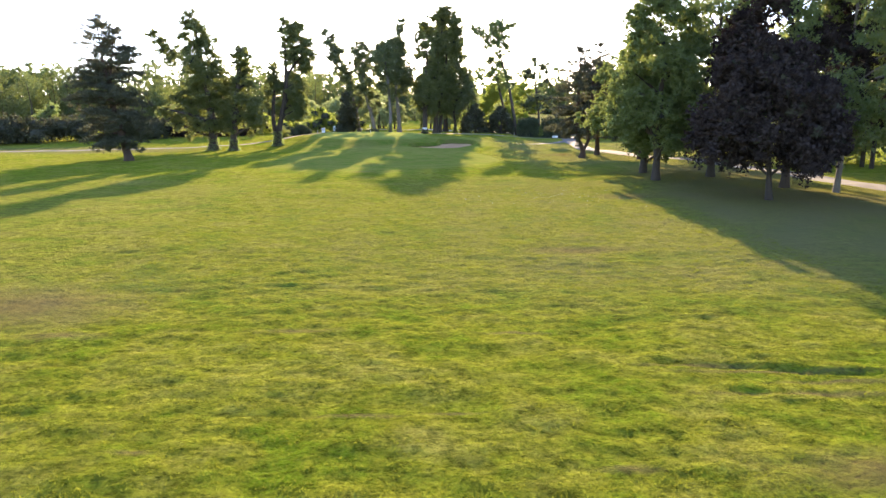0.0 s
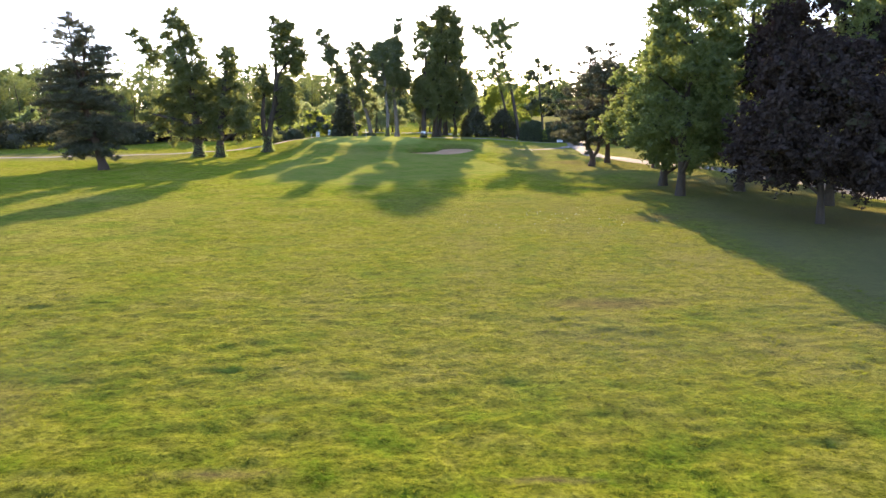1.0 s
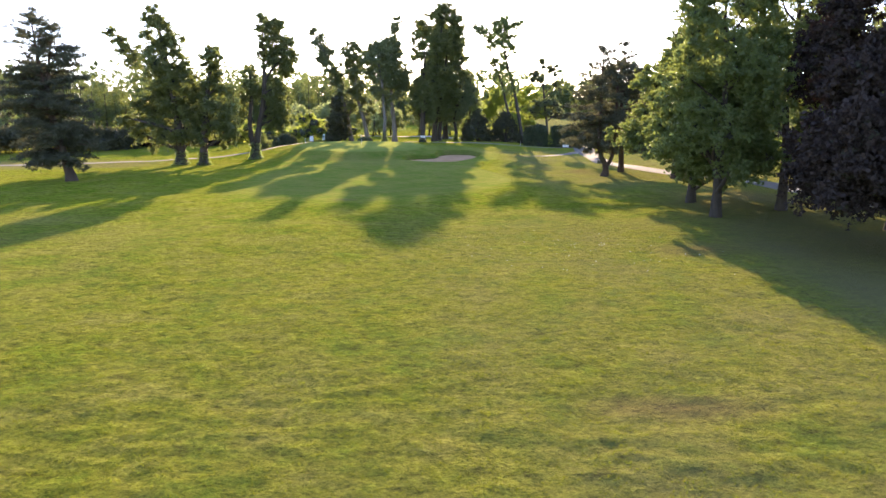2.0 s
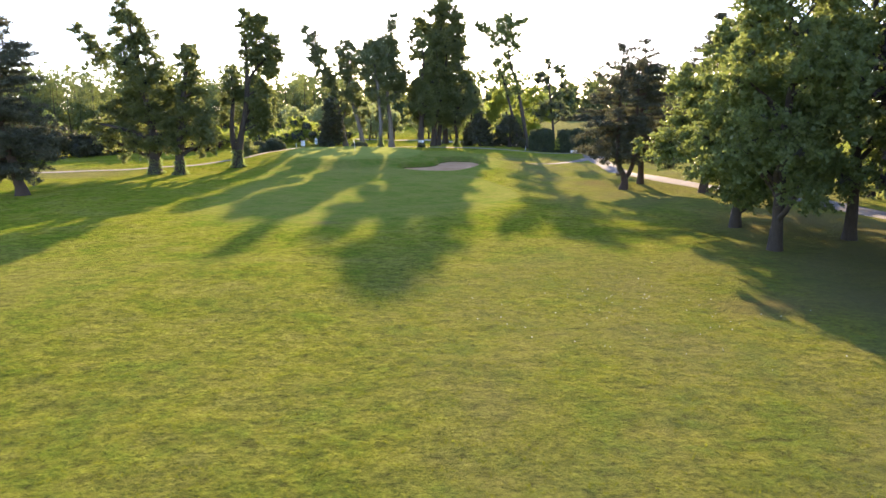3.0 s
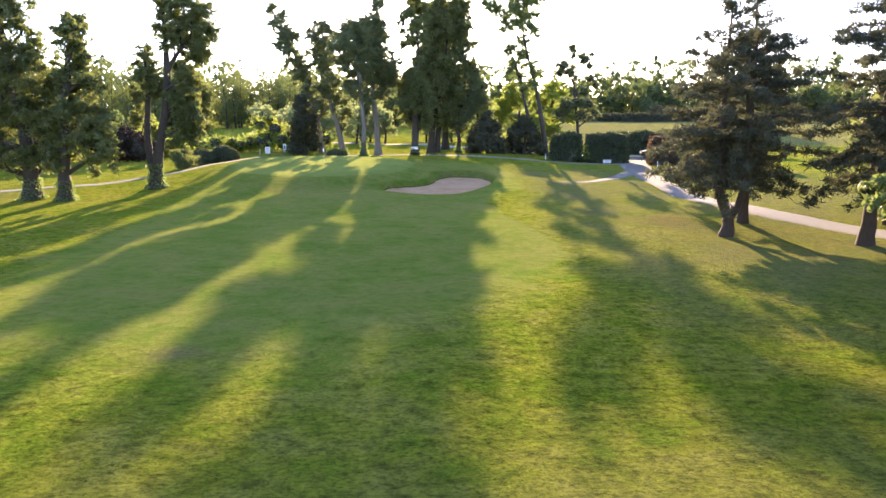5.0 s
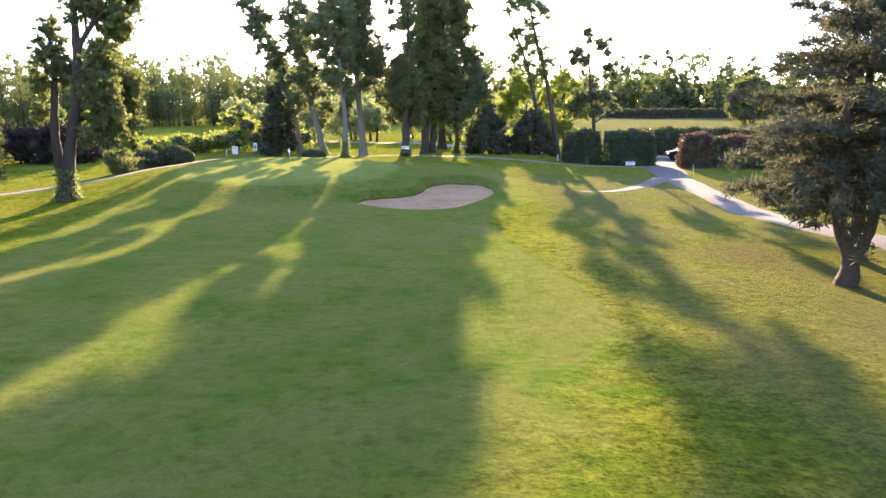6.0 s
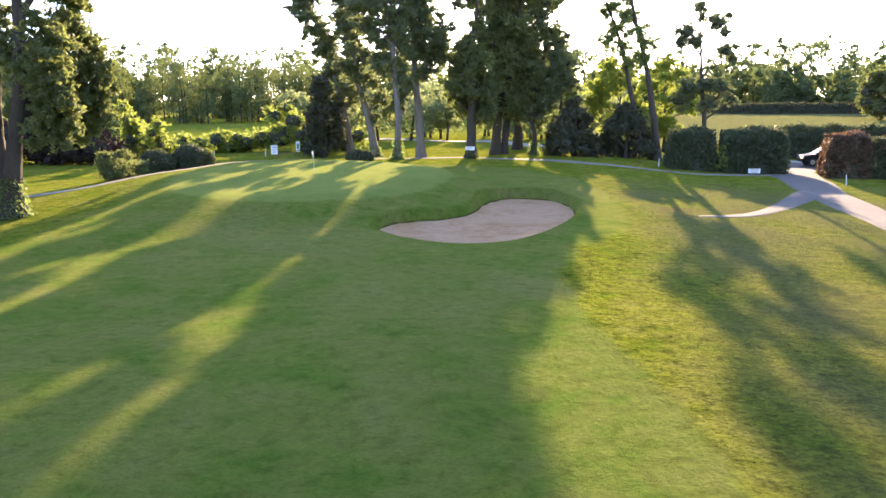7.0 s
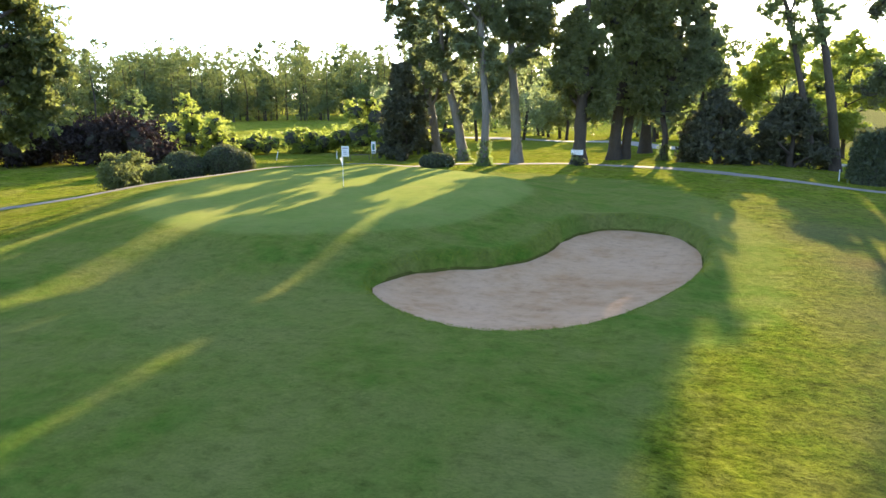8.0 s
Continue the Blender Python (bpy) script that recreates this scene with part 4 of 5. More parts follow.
tree("poplar_tree", -13.0, 136.6, [[(0, 0, 0, 0.42), (-.6, 0, 3.5, 0.34), (-1.8, 0, 8, 0.26), (-2.0, 0, 12, 0.18), (-2.3, 0, 16.5, 0.05)]],
     [(-2.2, 16.6, 0.93), (-1.5, 15.8, 0.81), (-3.2, 15.2, 1.16), (-2.2, 14.4, 1.39), (-3.4, 13.4, 1.16), (-1.6, 12.6, 1.28), (-2.4, 11.2, 1.28), (-1.4, 9.6, 1.28), (-2.8, 8.8, 1.04), (-.8, 7.4, 1.16), (0.6, 5.6, 1.04), (-.2, 3.6, 0.70)] + shoots([(0, 0, 0, 0.4), (-.8, 0, 5, 0.33), (-2.4, 0, 11, 0.24), (-4.6, 0, 16, 0.12), (-6.2, 0, 19, 0.04)], 5.0, 12, 10, 322),
     POPLAR_LEAF, PALE_BARK, 680, 0.34, "slender tree with a curved pale trunk behind the green", "tree", 22, ivy=0.6)
tree("poplar_tree", -9.7, 130.9, [[(0, 0, 0, 0.3), (.1, 0, 4, 0.26), (-.3, 0, 9, 0.2), (-.9, 0, 15.5, 0.05)]],
     [(-2.4, 14.4, 1.39), (-1.2, 15.6, 1.28), (-.2, 14.6, 1.51), (-1.6, 13.2, 1.62), (-.4, 12.2, 1.62), (-1.9, 11.4, 1.28), (-.2, 10.2, 1.39), (-1.2, 8.6, 1.28), (.4, 7.4, 1.04)] + shoots([(0, 0, 0, 0.4), (-.8, 0, 5, 0.33), (-2.4, 0, 11, 0.24), (-4.6, 0, 16, 0.12), (-6.2, 0, 19, 0.04)], 4.6, 11, 10, 323),
     POPLAR_LEAF, PALE_BARK, 680, 0.34, "straight slim tree with ivy round its foot", "tree", 23, ivy=1.1)
tree("poplar_tree", -8.2, 135.0, [[(0, 0, 0, 0.42), (-.2, 0, 4, 0.36), (-.6, 0, 10, 0.26), (-.3, 0, 16, 0.14), (.8, 0, 20.6, 0.04)]],
     [(.9, 20.6, 0.70), (.6, 19.7, 0.75), (.1, 18.6, .9), (-.1, 17.2, 1.2), (-1.4, 16.4, 1.39), (.5, 15.6, 1.28), (-.4, 14.4, 1.74), (.7, 13.2, 1.28), (-1.4, 12.8, 1.62), (.2, 11.4, 1.86), (-.9, 10.0, 1.51), (.8, 9.6, 1.16), (1.6, 9.2, 0.70), (.2, 8.0, 1.16), (1.7, 9.5, 1.2), (1.6, 10.8, 1.1), (2.3, 10.2, .9), (2.2, 11.8, .8)] + shoots([(0, 0, 0, 0.4), (-.8, 0, 5, 0.33), (-2.4, 0, 11, 0.24), (-4.6, 0, 16, 0.12), (-6.2, 0, 19, 0.04)], 5.5, 13, 12, 324),
     POPLAR_LEAF, PALE_BARK, 680, 0.34, "tall tree with a pale trunk behind the green", "tree", 24)
tree("dense_tree", -3.35, 134.4, [trunk(17, .5, (.2, 0), .12, 1)], envelope(R(31), 22, 4.0, 10.4, [2.7, 2.7, 2.3, 1.5], (1.0, 1.4)) + [(-1.9, 11.6, .5), (.5, 12.0, .8), (1.1, 13.2, .9), (-1.4, 13.8, .55), (-.1, 14.3, .9), (.9, 14.8, .8), (-1.4, 15.4, .6), (.2, 16.2, 1.0), (-1.5, 16.9, .7), (-.4, 17.5, .9)],
     IVY_LEAF, BARK, 620, 0.3, "dense dark tree with a sign at its foot", "tree", 31, limbs=12, core=0.2, fine=2.4)
tree("dense_tree", -1.4, 140.2, [trunk(21, .5, (1.4, 0), .2, 2), trunk(19, .38, (1.6, 0), .2, 3, (.8, .6))],
     envelope(R(32), 54, 3.6, 22.0, [3.2, 4.0, 3.8, 3.4, 3.3, 3.0, 2.4], (1.1, 1.7), (3.0, 0)) + [(1.6, 22.4, 1.4), (2.4, 22.6, 1.2), (1.3, 23.3, .9), (-.2, 21.8, 1.1), (3.2, 20.8, 1.1), (.4, 22.0, 1.0), (-2.2, 20.6, 1.2), (4.5, 19.0, .9), (5.0, 16.8, 1.0), (4.7, 14.4, 1.1), (5.0, 12.0, 1.1)],
     IVY_LEAF, BARK, 480, 0.34, "tallest dense dark tree with twin trunks", "tree", 32, limbs=14, core=0.3, fine=2.0)
tree("dense_tree", .6, 148.0, [trunk(20, .5, (.4, 0), .2, 4)], envelope(R(33), 36, 4.2, 21, [2.4, 3.6, 3.8, 3.6, 3.0, 1.6], (1.1, 1.7)) + [(-5.0, 20.0, 1.1), (-4.2, 20.6, 1.2), (-3.0, 20.2, 1.3), (-3.4, 19.0, 1.2), (-5.2, 15.6, 1.1), (-4.6, 17.2, 1.1)],
     IVY_LEAF, BARK, 500, 0.36, "dense tree behind the others", "tree", 33, limbs=8, core=0.3, fine=1.5)
tree("ivy_clad_tree", 2.4, 140.6, [[(0, 0, 0, .3), (.1, 0, 2, .22), (-.2, 0, 4, .2), (.5, 0, 7, .17), (.9, 0, 10.5, .12), (1.2, 0, 14, .04)]],
     [(.3, 3.8, .7), (.5, 5.4, .9), (-.5, 6.6, 1.0), (1.2, 7.6, 1.1), (.2, 9.2, 1.1), (1.6, 9.8, 1.1), (1.0, 11.6, 1.2), (2.4, 11.0, 1.0), (.6, 13.2, 1.0), (3.2, 9.0, 1.0), (3.6, 7.0, 1.0), (2.0, 6.2, 1.1), (1.7, 8.6, 1.1), (2.6, 7.8, 1.0), (1.4, 5.0, .9), (.3, 7.6, 1.1), (-.3, 10.4, 1.1), (1.5, 7.2, 1.2)],
     POPLAR_LEAF, BARK, 560, 0.32, "crooked slim tree with leafy ivy up its stem", "tree", 34, ivy=.8, core=.25)
tree("young_tree", 5.0, 143.0, [trunk(10.5, .2, (.2, 0), .2, 8)], envelope(R(37), 20, 1.8, 11.4, [2.0, 2.5, 2.4, 2.0, 1.2], (.8, 1.3)),
     WOOD_LEAF, BARK, 520, 0.3, "young leafy tree beside the dark yew", "tree", 37, limbs=8, core=.2)
tree("twin_stemmed_tree", 14.4, 138.6, [[(0, 0, 0, .34), (-.6, 0, 4, .3), (-1.6, 0, 9, .22), (-2.9, 0, 13.5, .16), (-3.6, 0, 17, .1), (-4.1, 0, 20.3, .04)],
                                        [(-1.6, 0, 1, .24), (-3.0, 0, 7, .2), (-4.2, 0, 11.5, .15), (-5.4, 0, 14.5, .11), (-6.6, 0, 18, .07), (-7.8, 0, 20, .03)]],
     [(-8.2, 19.6, .9), (-7.0, 19.2, 1.1), (-6.0, 18.4, 1.1), (-5.0, 20.6, 1.0), (-3.9, 21.2, 1.0), (-2.6, 20.2, 1.2), (-1.2, 20.4, .8), (-4.4, 19.4, 1.4), (-3.0, 18.4, 1.3), (-5.6, 17.0, 1.0), (-4.0, 17.2, 1.2), (-2.2, 16.4, 1.0), (-3.6, 15.4, .9),
      (-5.0, 14.2, 1.0), (-3.2, 13.6, 1.0), (-4.4, 12.4, 1.0), (-2.4, 12.0, .9), (-3.8, 10.8, 1.0), (-5.2, 11.4, .8), (-2.2, 9.8, .9), (-3.2, 9.2, .9), (-1.6, 11.0, .8)],
     WOOD_LEAF, BARK, 620, 0.3, "tall thin twin-stemmed tree with sparse top leaves", "tree", 35, limbs=16)
for k, (bx, by, bh) in enumerate([(11.6, 150.5, 9.6), (17.6, 154.5, 10.4)]):
    tree("young_tree", bx, by, [trunk(bh * .9, .2, (.2, 0), .2, 18 + k)], envelope(R(47 + k), 30, 1.6, bh, [2.8, 3.8, 3.9, 3.2, 1.6], (.9, 1.4)),
         BRIGHT_LEAF, BARK, 420, 0.32, "leafy tree glowing yellow-green in the low sun", "tree", 57 + k, limbs=9, group="sunlit young trees")
tree("cloud_pruned_tree", 19.2, 141.0, [[(0, 0, 0, .24), (-.2, 0, 4, .2), (-.7, 0, 7.5, .15), (-1.0, 0, 11, .1), (-1.4, 0, 14.6, .04)]],
     [(-1.4, 14.6, .7), (-1.1, 13.6, .5), (-2.4, 12.2, 1.0), (-1.6, 11.4, .8), (-2.9, 11.2, .6), (.5, 13.0, .9), (1.4, 13.7, .4), (1.2, 12.1, .6), (1.3, 10.5, .9), (2.0, 9.7, .6), (-1.6, 7.0, 1.2), (-.4, 7.4, 1.2), (.9, 7.1, 1.2), (2.0, 5.9, .8), (-2.6, 5.8, .9), (.2, 5.4, .9)],
     POPLAR_LEAF, BARK, 1300, 0.25, "slim tree pruned into separate leafy balls", "tree", 36, limbs=14, sub=0.36, core=.6)


def yew(x, y, width, height, seed, label):
    rng = R(seed)
    cl = envelope(rng, 34, 0.35, height - 0.7, [width * .52, width * .5, width * .42, width * .3, width * .12], (0.75, 1.1))
    return tree("yew_tree", x, y, [trunk(height * .9, .22, (0, 0), .05, seed)], cl, YEW_LEAF, BARK, 800, 0.28, label, "yew", seed, limbs=4, sub=0.4, core=0.5, fine=2.0)


yew(-18.4, 137.2, 4.6, 8.4, 41, "dark conical yew behind the tee signs")
yew(6.4, 138.4, 5.6, 5.9, 42, "dark rounded yew by the far path")
yew(11.4, 139.0, 5.6, 5.7, 43, "dark squat yew beside the thin twin stems")

# trees along the right of the fairway
pine(15.7, 79.6, [[(0, 0, 0, .3), (.1, 0, .9, .27), (-.5, 0, 2.4, .2), (-.6, 0, 5, .18), (-.5, 0, 12.0, .04)], [(.1, 0, .8, .2), (.75, .1, 2.2, .18), (.9, .1, 5, .15), (1.0, .2, 10.5, .04)]],
     2.9, 12.0, [2.6, 3.9, 3.9, 3.6, 3.2, 2.6, 1.9, 1.3, .5], "fork-trunked pine with drooping lower branches", 51, .42, 7, 44, .32, .45, .24)
pine(18.3, 83.6, [trunk(12.8, .27, (-.2, 0), .08, 5)], 2.6, 12.8, [2.6, 3.2, 3.3, 3.1, 2.7, 2.2, 1.6, 1.1, .4], "straight pine standing close to another", 52, .45, 6, 46, .32, .3, .22)
pine(21.6, 76.8, [trunk(14.0, .34, (.6, 0), .08, 6)], 2.9, 14.0, [2.6, 3.5, 3.6, 3.4, 3.0, 2.4, 1.8, 1.3, .5], "tall pine half hidden behind the limes", 53, .45, 6, 46, .32, .3, .2)


def lime(x, y, h, spread, seed, label, leaf=LIME_LEAF, r=.27, dens=1000, size=.18, low=2.6, n=58, name="lime_tree", lean=(0, 0), category="tree", bark=BARK, core=.34, boughs=14):
    rng = R(seed)
    cl = envelope(rng, n, low, h, [spread * .85, spread, spread * .98, spread * .9, spread * .75, spread * .5, spread * .22], (.95, 1.5), lean, 1.0, .5)
    return tree(name, x, y, [trunk(h * .93, r, lean, .14, seed)], cl, leaf, bark, dens, size, label, category, seed, limbs=boughs, sub=.36, core=core, near=True)


lime(16.7, 58.5, 11.0, 4.9, 61, "broad lime tree with leaves lit from behind", low=2.3, n=62, core=.2)
lime(15.6, 51.3, 15.0, 4.1, 62, "lime tree with a stout trunk and low boughs", low=3.0, n=52, dens=800, core=.15)
lime(20.7, 54.2, 17.5, 3.6, 63, "tall lime tree with thin light-catching top", low=2.8, n=40, dens=560, core=0)
lime(18.45, 39.4, 8.8, 4.4, 64, "dark copper-leaved tree spreading over the grass", COPPER_LEAF, .16, 820, .18, 2.1, 60, "copper_beech", (-.6, 0), core=.36, boughs=5)
lime(23.2, 47.4, 18.0, 5.6, 65, "tall dark copper-leaved tree", COPPER_LEAF, .27, 640, .2, 3.0, 74, "copper_beech", core=.36)
rng_b = R(66)
birch = tree("birch_tree", 24.6, 43.6, [trunk(15, .17, (.4, 0), .2, 66)],
             [(c[0] - .4, c[1] - 1.2, c[2] - k * 0.75, c[3] * (1 - .12 * k)) for c in envelope(rng_b, 30, 5.0, 15.5, [4.4, 4.6, 4.2, 3.4, 1.8], (.9, 1.3), (.4, 0), 1, .7) for k in range(4)],
             LIME_LEAF, PALE_BARK, 470, .15, "birch with pale trunk and hanging leafy twigs", "birch", 66, droop=1.4, limbs=14, near=True)

# hedges and shrubs
hedge("clipped_hedge", [(18.1, 129.2), (22.9, 128.6), (23.5, 131.6), (18.4, 132.3)], 3.55, HEDGE_LEAF, "tall clipped dark green hedge beside the driveway", 71)
hedge("clipped_bush", [(13.7, 129.7), (17.4, 129.2), (17.8, 132.3), (14.2, 133)], 3.5, HEDGE_LEAF, "rounded clipped bush standing at the end of the hedge", 76, category="bush")
shrub("sapling", 17.75, 128.2, [(0, 0, .6, .35), (.1, 0, 1.1, .4), (-.05, .1, 1.6, .35), (.05, 0, 2.1, .25)], BRIGHT_LEAF, 1300, .13, "bright green sapling between bush and hedge", 77, core=.3)
hedge("clipped_hedge", [(24.6, 125.0), (27.4, 124.4), (28, 127.4), (25.2, 128)], 3.3, RUSSET_LEAF, "clipped hedge end browned to russet", 72)
hedge("clipped_hedge", [(27.5, 124.6), (36, 121.5), (37, 124.5), (28.2, 127.4)], 3.2, HEDGE_LEAF, "clipped green hedge with russet top shoots", 73, top_leaf=RUSSET_LEAF)
hedge("clipped_hedge", [(24.6, 146.5), (46, 142), (46.5, 144.5), (25, 149)], 3.4, HEDGE_LEAF, "clipped dark hedge beyond the parked car", 74, 110, .26)
hedge("clipped_hedge", [(36, 230), (92, 222), (93, 225), (36, 233)], 2.4, YEW_LEAF, "long low dark hedge across the far lawn", 75, 22, .5)
shrub("leafy_shrub", -25.6, 112.8, [(0, 0, .75, 1.05), (-.3, 1.5, .7, 1.0), (-.9, .4, 1.5, .6), (-.2, 2.6, .5, .9), (-.5, 1.2, 1.7, .5), (.2, -.7, .5, .7)], IVY_LEAF, 1500, .15, "loose leafy shrub beside the path", 81, core=.32, sub=.55, rough=5)
dome(-25.5, 117.9, [(0, 0, .55, 1.3), (-.5, .5, .5, 1.1)], "low shrub clipped into a dome", 82, "clipped domes")
dome(-23.9, 120.0, [(0, 0, .6, 1.35), (.4, .6, .5, 1.15)], "low shrub clipped into a dome", 83, "clipped domes")
dome(-12.9, 129.4, [(0, 0, .4, .75), (.7, .2, .4, .65), (-.6, .1, .35, .6)], "small clipped shrub at the edge of the green", 84)
shrub("leafy_shrub", -3.5, 133.0, [(0, 0, .3, .5), (.5, .1, .25, .4)], IVY_LEAF, 700, .15, "low leafy clump at the foot of a tree", 85)
shrub("yellow_shrub", -25.0, 143.0, [(0, 0, 1.6, 2.2), (1.4, .4, 3.2, 1.6), (-.6, -.2, 3.8, 1.3), (.6, .3, 4.6, .8), (2.8, .2, 1.6, 1.8), (-2.4, .2, 1.4, 1.6)], BRIGHT_LEAF, 560, .24, "large yellow-green shrub glowing in the evening sun", 86, core=.6)
rs = R(90)
for i, (bx, by, s) in enumerate([(-31, 141, 1.6), (-33.5, 138, 1.4), (-36.5, 137, 1.3), (-29, 144, 1.5), (-20.5, 143, 2.0), (-39, 139, 1.8), (-42, 142, 2.2)]):
    shrub("yellow_shrub", bx, by, [(rs.normal() * 1.6, rs.normal() * .9, s * rs.uniform(.3, 1.1), s * rs.uniform(.55, .85)) for k in range(9)], BRIGHT_LEAF, 420, .22, "sprawling yellow-green bush in the sun", 91 + i, core=.6, group="sunlit bushes")
for i, (bx, by, s) in enumerate([(-38.6, 126.6, 2.4), (-43.4, 126, 2.6), (-48.6, 124, 2.5), (-49.5, 118, 2.4), (-54, 115, 2.5), (-59, 112, 2.4), (-64, 109, 2.5), (-70, 106, 2.6), (-77, 103, 2.6)]):
    shrub("dark_shrub", bx, by, [(rs.normal() * 1.7, rs.normal() * .9, s * rs.uniform(.3, 1.15), s * rs.uniform(.55, .85)) for k in range(10)], COPPER_LEAF if i < 3 else YEW_LEAF, 300 if i < 3 else 200, .27 if i < 3 else .36,
          "dark rounded shrub in a row beyond the path", 101 + i, core=.5, group="dark shrub row")
for i, (bx, by, s, h) in enumerate([(-36.5, 133, 1.6, 5.0), (-41, 131, 1.7, 5.3), (-47, 128, 1.7, 5.0), (-57, 124, 1.9, 5.5), (-66, 120, 2.0, 5.5), (-33, 131.5, 1.2, 3.4)]):
    # bushes 0 and 5 take the leaf with sunlight put into its colour
    shrub("tall_shrub", bx, by, [(rs.normal() * .8, rs.normal() * .6, h * f, s * rs.uniform(.6, 1) * (1.15 - .5 * f)) for f in (.25, .4, .6, .75, .95, .35)], BRIGHT_LEAF if i in (0, 5) else WOOD_LEAF, 640, .21,
          "tall leafy bush with sunlit top", 121 + i, core=.45, group="tall bushes")


# ---- far woods ----
def woods(name, line, n, height, spread, leaf, label, seed, per=520, size=.85, conifers=.25, low=.12):
    """A belt of many trees far off, as one body of leaves over trunks."""
    rng = R(seed)
    c = open_spline(line, 12)
    V, Q, tv, tq, base, tb = [], [], [], [], 0, 0
    for i in range(n):
        f = rng.uniform(0, len(c) - 1.01)
        p = c[int(f)] + (c[int(f) + 1] - c[int(f)]) * (f % 1) + rng.normal(size=2) * spread
        z = ground_z(*p)
        h = height * rng.uniform(.62, 1.15)
        if rng.uniform() < conifers:
            cl = [(p[0] + rng.normal() * .5, p[1] + rng.normal() * .5, z + h * (k + .5) / 12 * 1.1, (1 - k / 12) * h * .23 + .3) for k in range(2, 12)]
        else:
            w = h * rng.uniform(.26, .36)
            cl = [(p[0] + rng.normal() * w * .6, p[1] + rng.normal() * w * .6, z + h * rng.uniform(low, .92), w * rng.uniform(.4, .7)) for k in range(9)]
            cl.append((p[0], p[1], z + h * .95, w * .4))
        cl = ragged(cl, rng, 2)
        pts = clump_points(cl, per * 1.8 / sum(q[3] ** 2 for q in cl), rng, 1.25, 16.0, .85)
        v, q = leaf_tris(pts, size * .85, size * .6, rng, .3)
        V.append(v), Q.append(q + base)
        base += len(v)
        v, q = tube([(p[0], p[1], z - .3), (p[0] + rng.normal() * .2, p[1], z + h * .4), (p[0] + rng.normal() * .3, p[1], z + h * .8)], (.22, .17, .06), 6)
        tv.append(v), tq.append(q + tb)
        tb += len(v)
    top = new(name)
    tagged(top, label, "woods", kind="stuff")
    link_mesh("foliage", np.vstack(V), np.vstack(Q), leaf, top)
    link_mesh("trunks", np.vstack(tv), np.vstack(tq), BARK, top, smooth=True)
    return top


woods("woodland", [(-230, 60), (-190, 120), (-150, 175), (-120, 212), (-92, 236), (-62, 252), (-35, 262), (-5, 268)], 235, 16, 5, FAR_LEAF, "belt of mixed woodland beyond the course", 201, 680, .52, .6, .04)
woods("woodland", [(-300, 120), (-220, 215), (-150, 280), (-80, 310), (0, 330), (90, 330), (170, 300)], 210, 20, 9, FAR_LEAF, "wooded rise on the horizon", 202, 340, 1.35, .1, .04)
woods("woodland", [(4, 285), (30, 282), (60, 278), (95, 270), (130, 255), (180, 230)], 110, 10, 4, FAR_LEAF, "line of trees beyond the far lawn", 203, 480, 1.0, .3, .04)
woods("woodland", [(-85, 112), (-100, 118), (-120, 120), (-140, 110)], 34, 10, 4, WOOD_LEAF, "trees beyond the shrub row", 204, 700, .75, .2, .04)
woods("woodland", [(-28, 164), (-16, 174), (-6, 180), (4, 178), (10, 172)], 34, 8, 3, HAZY_SUNLIT_LEAF, "young trees catching the sun behind the road", 205, 1000, .46, 0, .2)
woods("woodland", [(34, 90), (38, 70), (40, 50), (38, 30), (40, 10), (46, -20)], 34, 14, 3, IVY_LEAF, "dark trees along the edge beyond the driveway", 206, 800, .68, .2, .04)
tree("round_tree", 66, 207, [trunk(8, .4, (0, 0), .1, 9)], envelope(R(210), 26, 1.2, 9.0, [4.4, 5.2, 5.2, 4.4, 2.4], (1.3, 2.0)), IVY_LEAF, BARK, 460, .35, "rounded green tree on the far lawn", "tree", 210, limbs=4, core=.7, fine=1.4)

# ---- small things ----
def flagstick(x, y):
    top = new("flagstick")
    top.location = (x, y, ground_z(x, y) + 0.02)
    tagged(top, "golf flagstick with a hanging white flag in the hole", "flagstick")
    part("pole", rod(.011, .009, 1.45), WHITE, top)
    part("hole_cup", rod(.06, .06, .012), RUBBER, top)
    bm = bmesh.new()
    rows = []
    for i in range(7):
        w = .16 * (1 - i / 9) * (1 if i else .3)
        rows.append([bm.verts.new((-w * j / 3, .035 * math.sin(j * 1.7 + i * .6), 1.43 - i * .075)) for j in range(4)])
    for a, b in zip(rows, rows[1:]):
        for j in range(3):
            bm.faces.new((a[j], a[j + 1], b[j + 1], b[j]))
    bmesh.ops.solidify(bm, geom=bm.faces[:], thickness=.006)
    part("flag", bm, FLAG_CLOTH, top)


def panel_sign(name, x, y, w, h, low, turn, label, green=False):
    top = new(name)
    top.matrix_world = pose(x, y, ground_z(x, y), 0, 0, turn)
    tagged(top, label, "sign")
    for s in (-1, 1):
        part("post", rod(.03, .03, low + h + .04, (s * w * .36, .05, -.05)), POST, top)
    p = part("panel", box(w, .04, h, (0, 0, low + h / 2), .008), WHITE, top)
    bars = ((0, .3, .7, .12), (0, .05, .6, .06), (0, -.12, .6, .06), (0, -.3, .5, .05)) if not green else ((0, .05, .55, .5), (0, -.35, .6, .08))
    for bx, bz, bw, bh in bars:
        part("print_bar", box(bw * w, .006, bh * h, (bx * w, -.024, low + h / 2 + bz * h)), SIGN_GREEN if green else GREY_BAR, p)
    return top


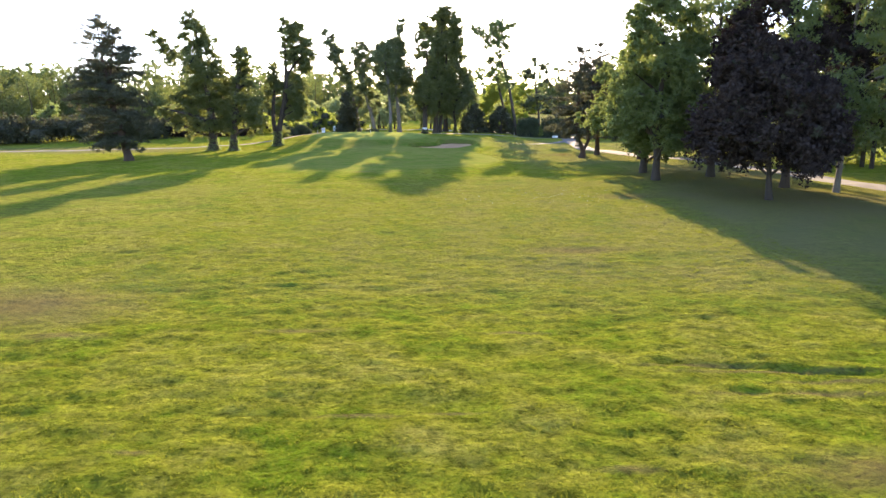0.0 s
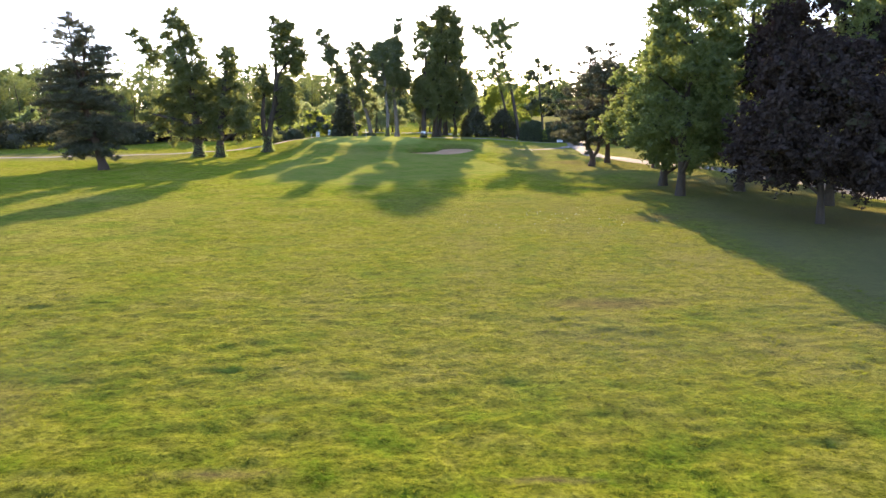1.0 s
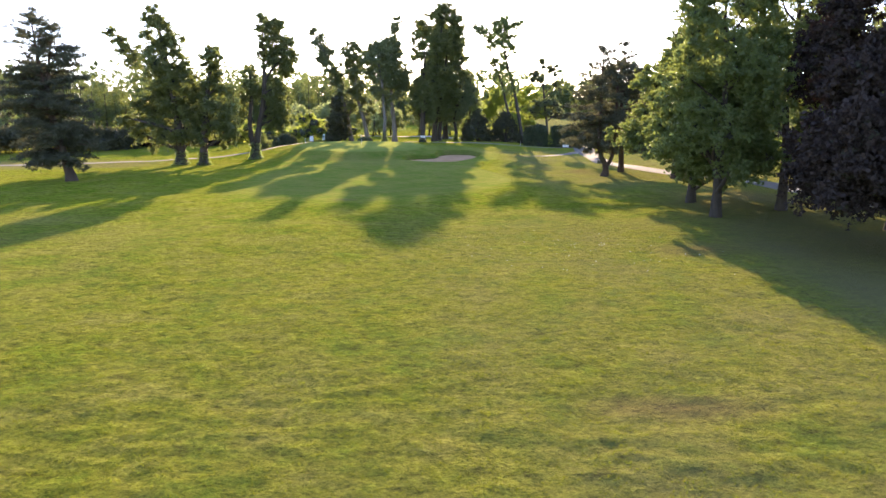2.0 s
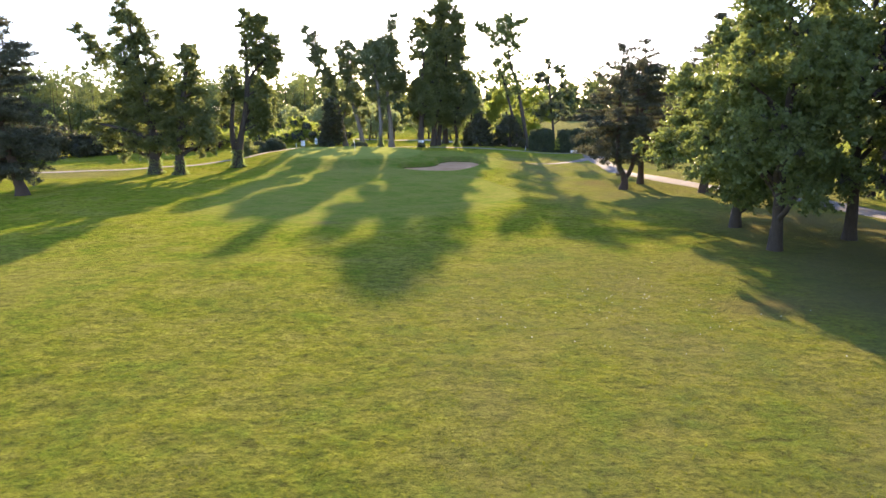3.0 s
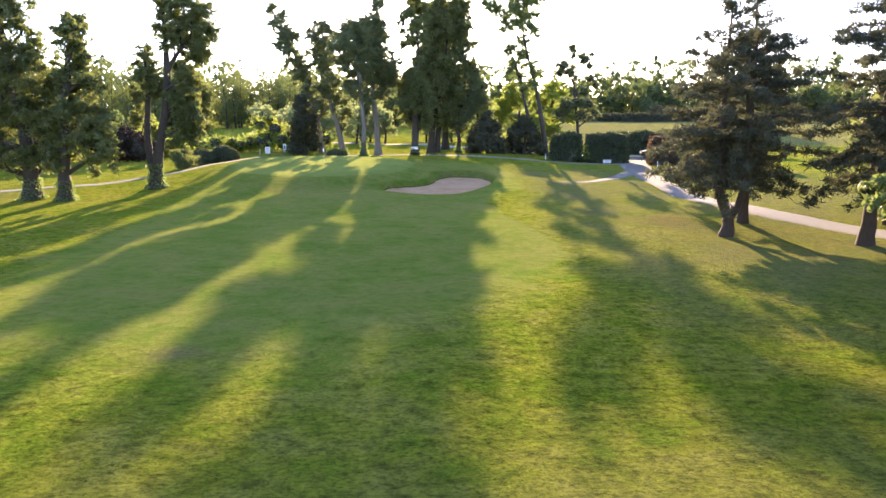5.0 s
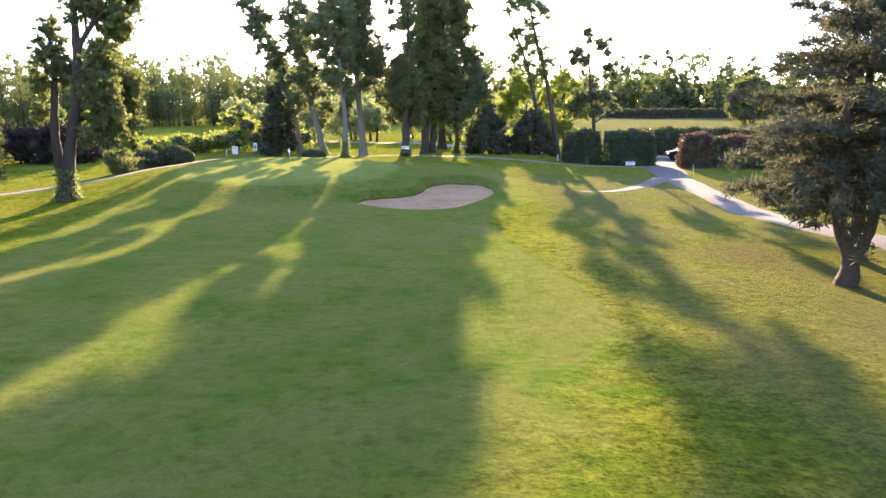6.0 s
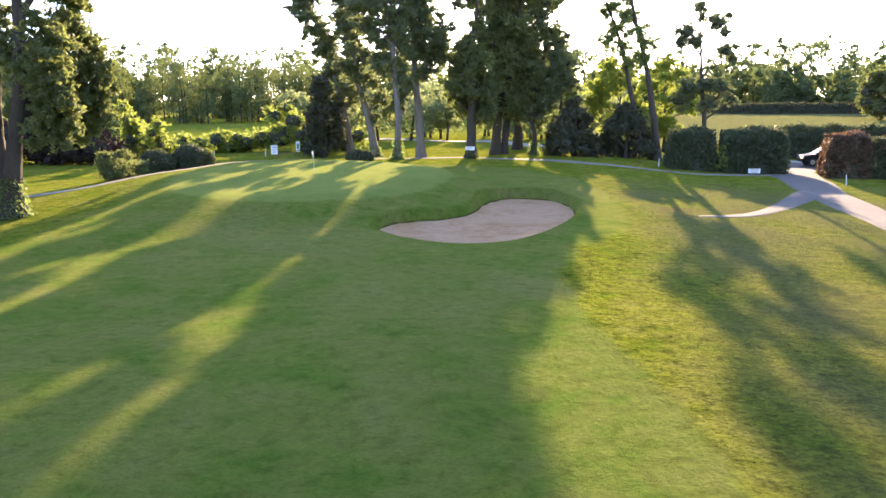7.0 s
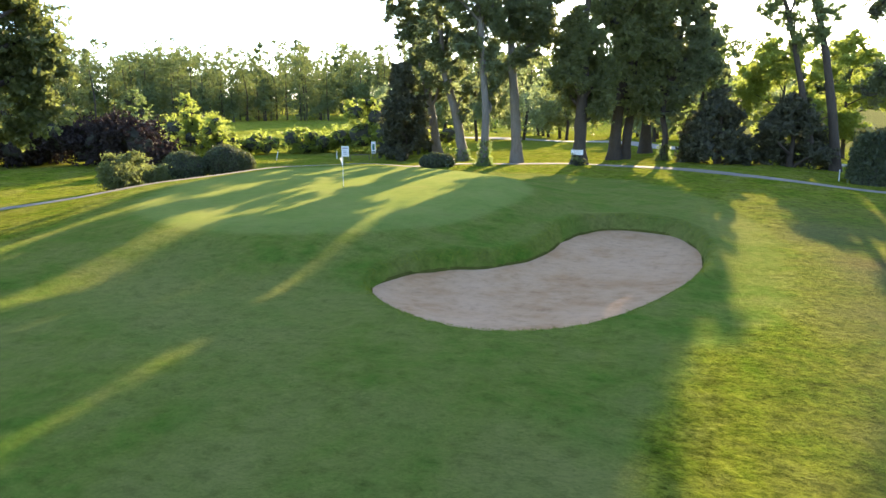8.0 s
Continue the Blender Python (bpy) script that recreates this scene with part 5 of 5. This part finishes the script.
flagstick(-11.4, 112.0)
panel_sign("tee_sign", -22.6, 134.4, .62, .86, .3, 12, "white course map sign on two posts")
panel_sign("tee_sign", -20.75, 136.0, .36, 1.0, .5, 12, "tall green and white sign panel", True)
panel_sign("low_sign", 20.4, 128.5, .95, .38, .1, 0, "low white notice board beside the path")
panel_sign("low_sign", -3.35, 133.3, .85, .36, .75, 0, "small white notice at the foot of a tree")
rail = new("sign_rail")
rail.matrix_world = pose(-21.7, 135.3, ground_z(-21.7, 135.3), 0, 0, 38)
tagged(rail, "thin dark rail between the two signs", "rail")
part("bar", box(1.7, .05, .06, (0, 0, .42), .01), POST, rail)
for s in (-1, 1):
    part("post", rod(.03, .03, .45, (s * .8, 0, -.03)), POST, rail)
for i, (px, py, tilt) in enumerate([(-28.0, 132.5, 14), (-23.9, 135.4, 0), (24.2, 120.4, -4), (5.8, 141.0, 0), (13.2, 130.8, 0)]):
    st = new("marker_stake")
    st.matrix_world = pose(px, py, ground_z(px, py) - .02, 0, tilt, 0)
    tagged(st, "short white marker stake in the grass", "stake", "marker stakes")
    part("stick", rod(.035, .03, .7), WHITE, st)
    part("cap", rod(.038, .02, .04, (0, 0, .7)), WHITE, st)


def wheel(parent, x, y):
    bm = bmesh.new()
    bmesh.ops.create_cone(bm, cap_ends=True, segments=24, radius1=.34, radius2=.34, depth=.22, matrix=pose(x, y, .34, 90))
    bmesh.ops.bevel(bm, geom=[e for e in bm.edges if len(e.link_faces) == 2 and any(len(f.verts) > 4 for f in e.link_faces)], offset=.04, segments=2, affect="EDGES")
    w = part("wheel", bm, RUBBER, parent)
    bm = bmesh.new()
    bmesh.ops.create_cone(bm, cap_ends=True, segments=20, radius1=.22, radius2=.19, depth=.05, matrix=pose(x, y + (-.1 if y < 0 else .1), .34, 90))
    part("rim", bm, ALLOY, w)


def car(x, y, turn):
    top = new("car")
    top.matrix_world = pose(x, y, ground_z(x, y) + .045, 0, 0, turn) @ Matrix.Scale(1.1, 4)
    tagged(top, "black parked car beside the hedge", "car")
    side = [(-2.1, .35), (-2.15, .62), (-2.02, .86), (-1.2, 1.0), (-.45, 1.5), (.2, 1.62), (1.3, 1.58), (1.95, 1.15), (2.1, .9), (2.1, .38)]
    bm = bmesh.new()
    rows = []
    for s, inset in ((-.86, .0), (-.8, .0), (.8, .0), (.86, 0)):
        k = 1 if abs(s) < .85 else .96
        rows.append([bm.verts.new((px * k, s * (1 - .2 * max(0, (pz - .95) / .7)), .35 + (pz - .35) * (1 if abs(s) < .85 else .97))) for px, pz in side])
    for a, b in zip(rows, rows[1:]):
        for j in range(len(side)):
            bm.faces.new((a[j], a[(j + 1) % len(side)], b[(j + 1) % len(side)], b[j]))
    bm.faces.new(rows[0][::-1]), bm.faces.new(rows[-1])
    bmesh.ops.recalc_face_normals(bm, faces=bm.faces[:])
    body = part("body", bm, CAR_PAINT, top)
    for s in (-1, 1):
        for pts in (((-.95, 1.05), (-.4, 1.42), (.1, 1.5), (.1, 1.05)), ((.2, 1.05), (.2, 1.5), (1.15, 1.46), (1.45, 1.08))):
            bm = bmesh.new()
            vs = [bm.verts.new((px, s * (.872 - .26 * max(0, pz - .95) / .7 * .86), pz)) for px, pz in pts]
            bm.faces.new(vs)
            bmesh.ops.solidify(bm, geom=bm.faces[:], thickness=.02)
            part("side_window", bm, CAR_GLASS, top)
        part("headlight", box(.16, .3, .12, (-2.0, s * .6, .78), .03), ALLOY, top)
        part("mirror", box(.12, .18, .12, (-.75, s * .98, 1.08), .03), CAR_PAINT, top)
        wheel(top, -1.35, s * .78)
        wheel(top, 1.3, s * .78)
    bm = bmesh.new()
    vs = [bm.verts.new(p) for p in ((-1.17, -.72, 1.035), (-1.17, .72, 1.035), (-.5, .6, 1.475), (-.5, -.6, 1.475))]
    bm.faces.new(vs)
    bmesh.ops.solidify(bm, geom=bm.faces[:], thickness=.03)
    part("windscreen", bm, CAR_GLASS, top)


car(28.9, 136.2, -4)
shed = new("garden_shed")
shed.location = (41.5, 150, ground_z(41.5, 150))
tagged(shed, "low dark shed with a flat felt roof", "shed")
part("wall", box(5, 3, 2.9, (0, 0, 1.45), .02), POST, shed)
part("roof", box(5.6, 3.6, .2, (0, 0, 3.0), .03), DARK_ROOF, shed)
